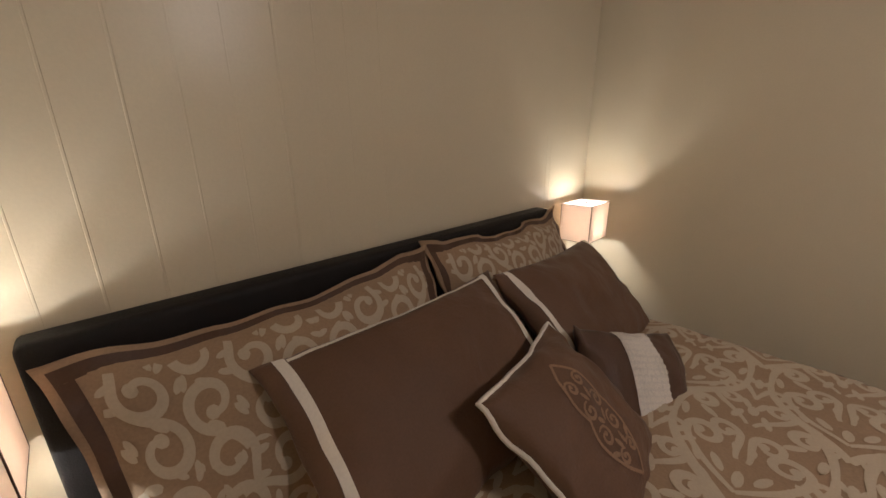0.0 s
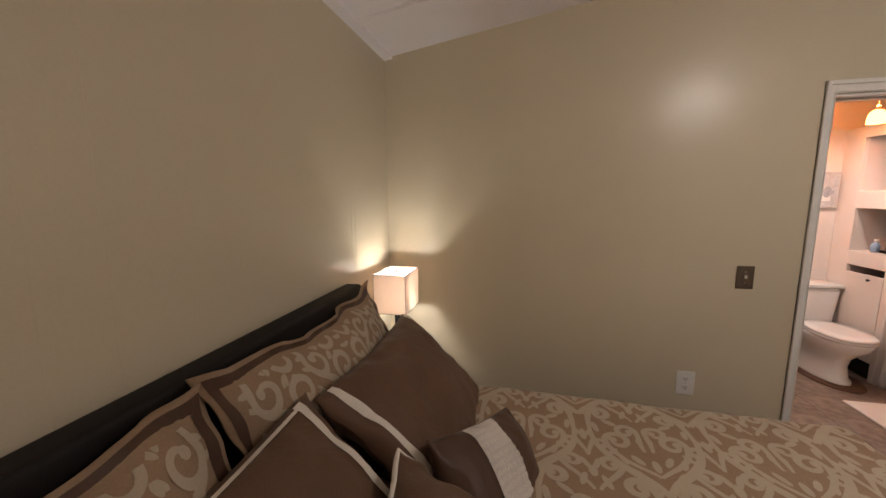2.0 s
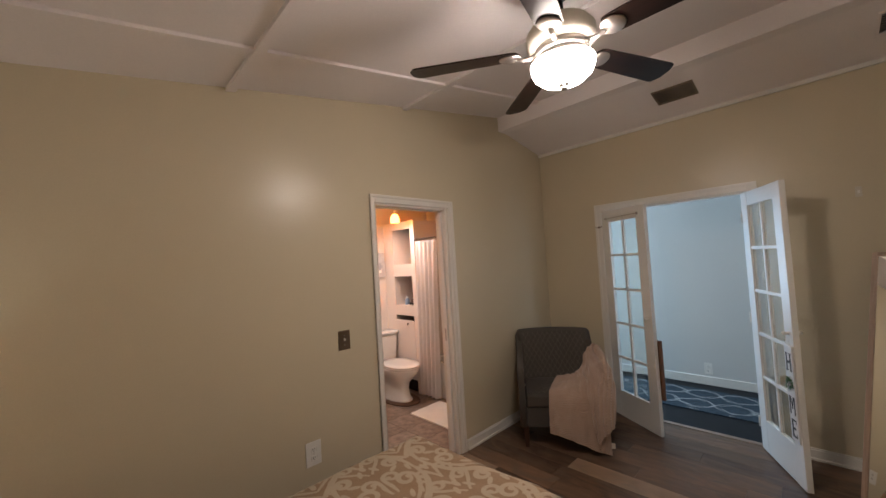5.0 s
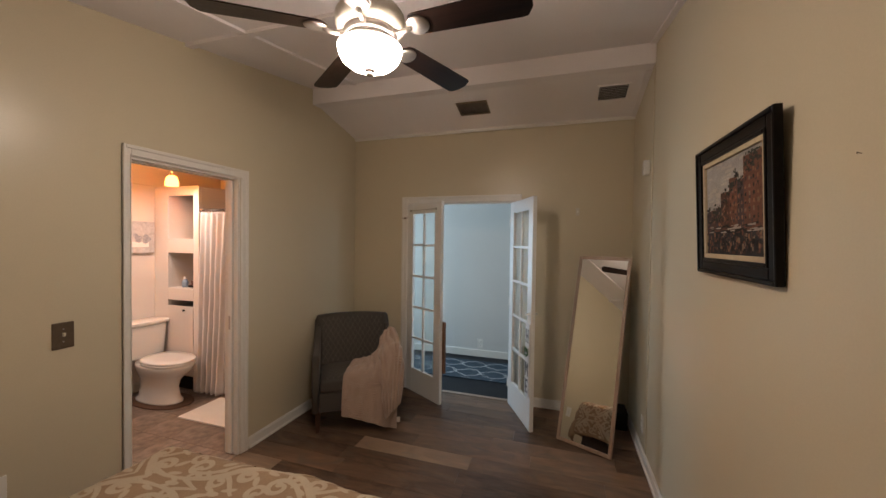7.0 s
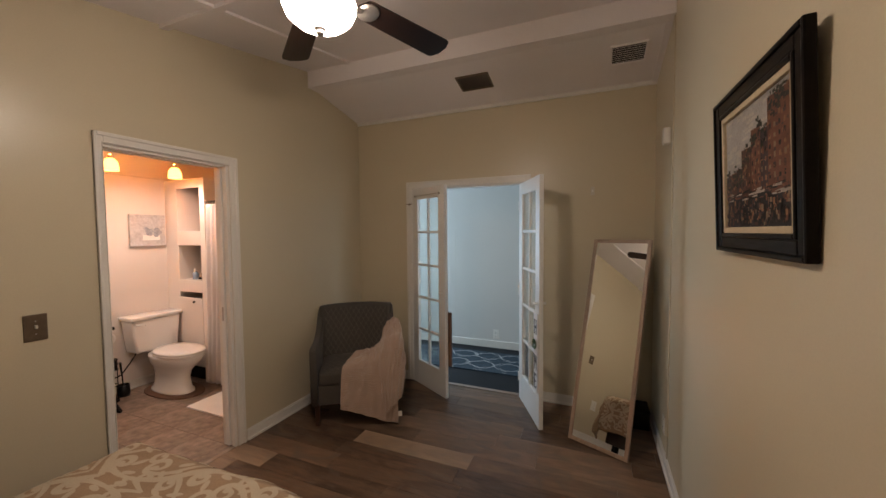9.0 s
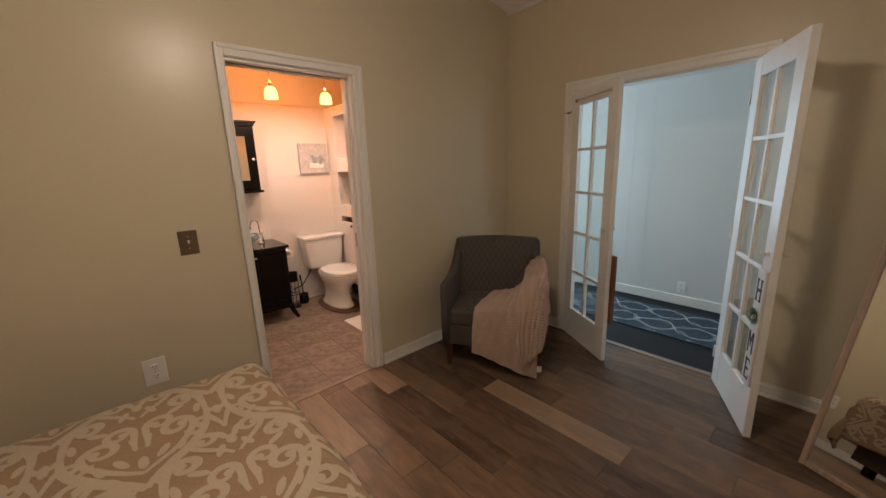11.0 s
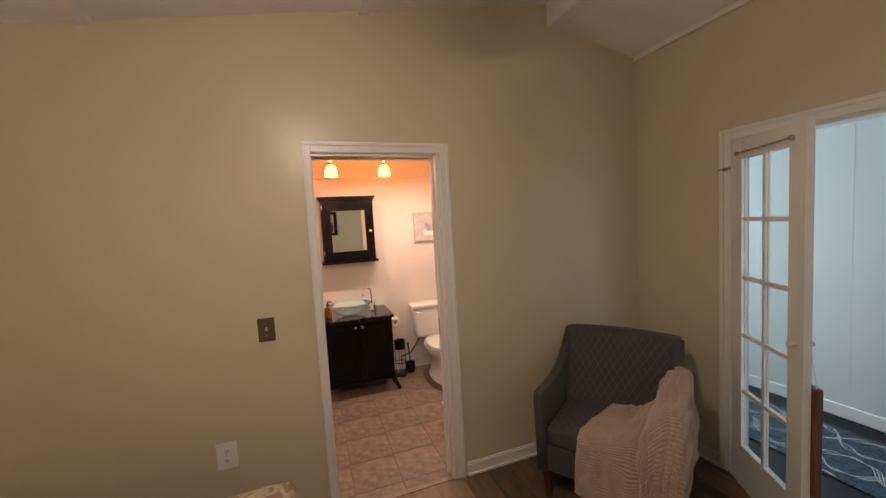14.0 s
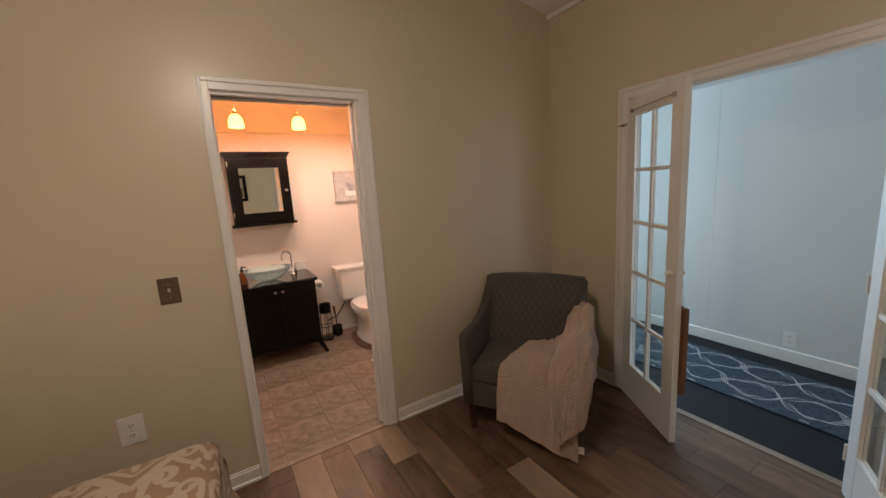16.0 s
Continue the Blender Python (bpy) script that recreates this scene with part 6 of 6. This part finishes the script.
part("inner_panel", boxed(0.20, 0.215, 0.052, 0.30, 1.592, 2.04), M_SHELFBACK, col, "dark brown panel")
part("top", boxed(0, BX1 - NX, 0.0001, NW, 2.116, 2.135, bevel=0.002), M_BATHWALL, col)
part("header", boxed(0, 0.03, 0.075, NW - 0.20, 2.04, 2.115, bevel=0.003), M_BATHWALL, col)
part("shelf", boxed(0, ND, 0.075, NW - 0.20, 1.44, 1.59, bevel=0.004), M_BATHWALL, col)
part("shelf", boxed(0, ND, 0.075, NW - 0.20, 0.945, 1.07, bevel=0.004), M_BATHWALL, col)
hd = part("hamper_door", boxed(-0.006, 0.014, 0.072, NW - 0.197, 0.16, 0.885, bevel=0.004), M_BATHWALL, col)
bm = bmesh.new()
tube(bm, [(-0.006, 0.19, 0.845), (-0.024, 0.19, 0.845)], [0.006, 0.012], 10)
part("knob", bm, M_BLACK, hd, "dark round knob", True)
# Near-black sheet set back under the hamper door, painted as the gap's shade.
part("dark_gap", boxed(0.05, 0.06, 0.075, NW - 0.20, 0, 0.15), M_SLOT, col)
bot = thing("shelf_bottle", "pale blue bottle on the niche shelf", "bottle", pose(1.53, 1.58, 1.071))
bm = bmesh.new()
lathe(bm, [(0.0, 0), (0.028, 0.001), (0.03, 0.06), (0.014, 0.085), (0.0, 0.086)], n=18)
part("bottle", bm, M_BLUE, bot, smooth=True)
bm = bmesh.new()
lathe(bm, [(0.0, 0.087), (0.014, 0.087), (0.014, 0.11), (0.0, 0.111)], n=14)
part("cap", bm, M_WHITEPLASTIC, bot, smooth=True)
tray = thing("shelf_tray", "dark tray on the niche shelf", "tray", pose(1.60, 1.47, 1.071))
part("tray", boxed(-0.07, 0.07, -0.07, 0.07, 0, 0.025, bevel=0.004), M_DARKWOOD, tray)
part("box", boxed(-0.05, 0.05, -0.05, 0.05, 0.0255, 0.07, bevel=0.004), M_SHELFBACK, tray)

# tub and curtain
tub = thing("bathtub", "white bathtub behind the shower curtain", "bathtub", pose(1.52, 0.125, 0))
TW, TL = BX1 - 1.52 - 0.002, 1.155
for a in ((0, TW, 0, 0.06, 0, 0.42), (0, TW, TL - 0.06, TL, 0, 0.42), (0, 0.07, 0.06, TL - 0.06, 0, 0.42), (TW - 0.07, TW, 0.06, TL - 0.06, 0, 0.42)):
    part("wall", boxed(*a, bevel=0.012), M_PORCELAIN, tub)
part("bottom", boxed(0.07, TW - 0.07, 0.06, TL - 0.06, 0.05, 0.09), M_PORCELAIN, tub)
rod = thing("curtain_rod", "chrome shower curtain rod with rings", "rod", pose(1.475, 0, 1.885))
bm = bmesh.new()
tube(bm, [(0, 0.121, 0), (0, 1.284, 0)], 0.0125, 12)
part("rod", bm, M_CHROME, rod, smooth=True)
for y in (0.121, 1.268):
    bm = bmesh.new()
    tube(bm, [(0, y, 0), (0, y + 0.016, 0)], 0.025, 16)
    part("flange", bm, M_CHROME, rod, smooth=True)
for k in range(9):
    bm = bmesh.new()
    y = 0.91 + k * 0.042
    tube(bm, [(0.02 * math.cos(q * math.pi / 6), y, -0.008 + 0.024 * math.sin(q * math.pi / 6)) for q in range(13)], 0.0025, 6)
    part("ring", bm, M_CHROME, rod)
curt = thing("shower_curtain", "white textured shower curtain gathered in folds", "curtain", pose(1.462, 0.895, 0))


def curtain_at(u, v):
    y = 0.375 * u + 0.085 * v * (1 - u)
    amp = 0.013 + 0.016 * v
    x = amp * math.sin(u * 2 * math.pi * 5.0 + 0.5 * noise.noise((u * 4, v * 2, 0))) + 0.012 * noise.noise((u * 9, v * 3, 4))
    x += -0.022 * v + 0.0015 * math.sin(v * 420)
    return Vector((x, y + 0.02 * v * (0.5 - u) * -2, 1.862 - 1.835 * v))


bm = bmesh.new()
sheet(bm, curtain_at, 110, 60)
thicken(part("cloth", bm, M_CURTAIN, curt, smooth=True), 0.002, 0)

# pendants
for px in (0.217, 0.687, 1.19):
    pen = thing("pendant_lamp", "lit amber glass pendant lamp", "lamp", pose(px, 1.30, 0), "bath pendants")
    bm = bmesh.new()
    lathe(bm, [(0.014, 2.192), (0.030, 2.186), (0.046, 2.165), (0.053, 2.135), (0.055, 2.090), (0.053, 2.090), (0.051, 2.135), (0.044, 2.163), (0.028, 2.183), (0.014, 2.189)], n=24)
    part("shade", bm, M_AMBER, pen, "glowing amber glass shade", True)
    bm = bmesh.new()
    lathe(bm, [(0.0, 2.186), (0.016, 2.186), (0.016, 2.215), (0.008, 2.225), (0.0, 2.226)], n=14)
    part("cap", bm, M_NICKEL, pen, smooth=True)
    bm = bmesh.new()
    tube(bm, [(0, 0, 2.224), (0, 0, BZ - 0.008)], 0.003, 6)
    part("cord", bm, M_NICKEL, pen)
    bm = bmesh.new()
    lathe(bm, [(0.0, BZ - 0.022), (0.05, BZ - 0.02), (0.055, BZ - 0.001), (0.0, BZ - 0.0005)], n=20)
    part("canopy", bm, M_NICKEL, pen, smooth=True)

# ---- floor planks and tiles ----
PLW, PLL, GAP = 0.163, 0.90, 0.0014
JOINTS = {0: -0.745, -1: -0.70, -3: -0.35, -4: -0.146, -6: -0.653}    # end joints by course, counted from x = 1.13
PALE = {(0, 1), (-3, 0), (-4, 0), (-6, 0)}
plank_mesh = {}


def plank_data(name, w, l, t, b, material):
    key = (name, round(w, 3), round(l, 3))
    if key not in plank_mesh:
        bm = bmesh.new()
        lo = [bm.verts.new((x, y, -t)) for x, y in ((0, 0), (w, 0), (w, l), (0, l))]
        mi = [bm.verts.new((x, y, -b)) for x, y in ((0, 0), (w, 0), (w, l), (0, l))]
        hi = [bm.verts.new((x, y, 0)) for x, y in ((b, b), (w - b, b), (w - b, l - b), (b, l - b))]
        bm.faces.new(hi)
        for a, c in ((lo, mi), (mi, hi)):
            for i in range(4):
                bm.faces.new((a[i], a[(i + 1) % 4], c[(i + 1) % 4], c[i]))
        me = bpy.data.meshes.new(name)
        bm.to_mesh(me)
        bm.free()
        me.materials.append(material)
        plank_mesh[key] = me
    return plank_mesh[key]


rnd = random.Random(8)
for k in range(-21, 8):
    x0, x1 = max(WX, 1.13 + k * PLW), min(EX, 1.13 + (k + 1) * PLW)
    if x1 - x0 < 0.01:
        continue
    top = JOINTS.get(k, -rnd.uniform(0.05, 0.85))
    for n in range(5):
        y0, y1 = max(SY, top - n * PLL), min(0.0, top - (n - 1) * PLL)
        if y1 - y0 > 0.01:
            ob = new("plank", plank_data("pale" if (k, n) in PALE else "plank", x1 - x0 - GAP, y1 - y0 - GAP, 0.008, 0.0009, M_PLANKPALE if (k, n) in PALE else M_PLANK))
            ob.location = (x0, y0, 0)
            ob.parent = floor
TS, TG = 0.30, 0.002
for i in range(-2, 8):
    for j in range(-1, 7):
        x0, x1 = max(BX0, 0.14 + i * TS), min(BX1, 0.14 + (i + 1) * TS)
        y0, y1 = max(0.032, 0.12 + j * TS), min(BY, 0.12 + (j + 1) * TS)
        if x1 - x0 > 0.02 and y1 - y0 > 0.02:
            ob = new("tile", plank_data("tile", x1 - x0 - TG, y1 - y0 - TG, 0.010, 0.001, M_TILE))
            ob.location = (x0, y0, 0)
            ob.parent = floor_bath

# small brass hook bolt on the casing of the glazed doors
bolt = thing("hook_bolt", "small tarnished brass hook bolt on the white casing", "bolt", pose(EX - 0.02, FY1 + 0.03, 1.845, 0, 0, -90))
part("plate", boxed(-0.012, 0.012, -0.004, 0.0, -0.009, 0.009, bevel=0.0015), M_BRONZE, bolt)
bm = bmesh.new()
tube(bm, [(-0.035, -0.008, 0.0), (0.03, -0.008, 0.0)], 0.003, 8)
tube(bm, [(0.03, -0.008, 0.0), (0.032, -0.016, 0.004), (0.03, -0.02, 0.014)], 0.0028, 8)
tube(bm, [(-0.012, -0.0035, 0.0), (-0.012, -0.009, 0.0)], 0.004, 8)
part("rod", bm, M_BRONZE, bolt)
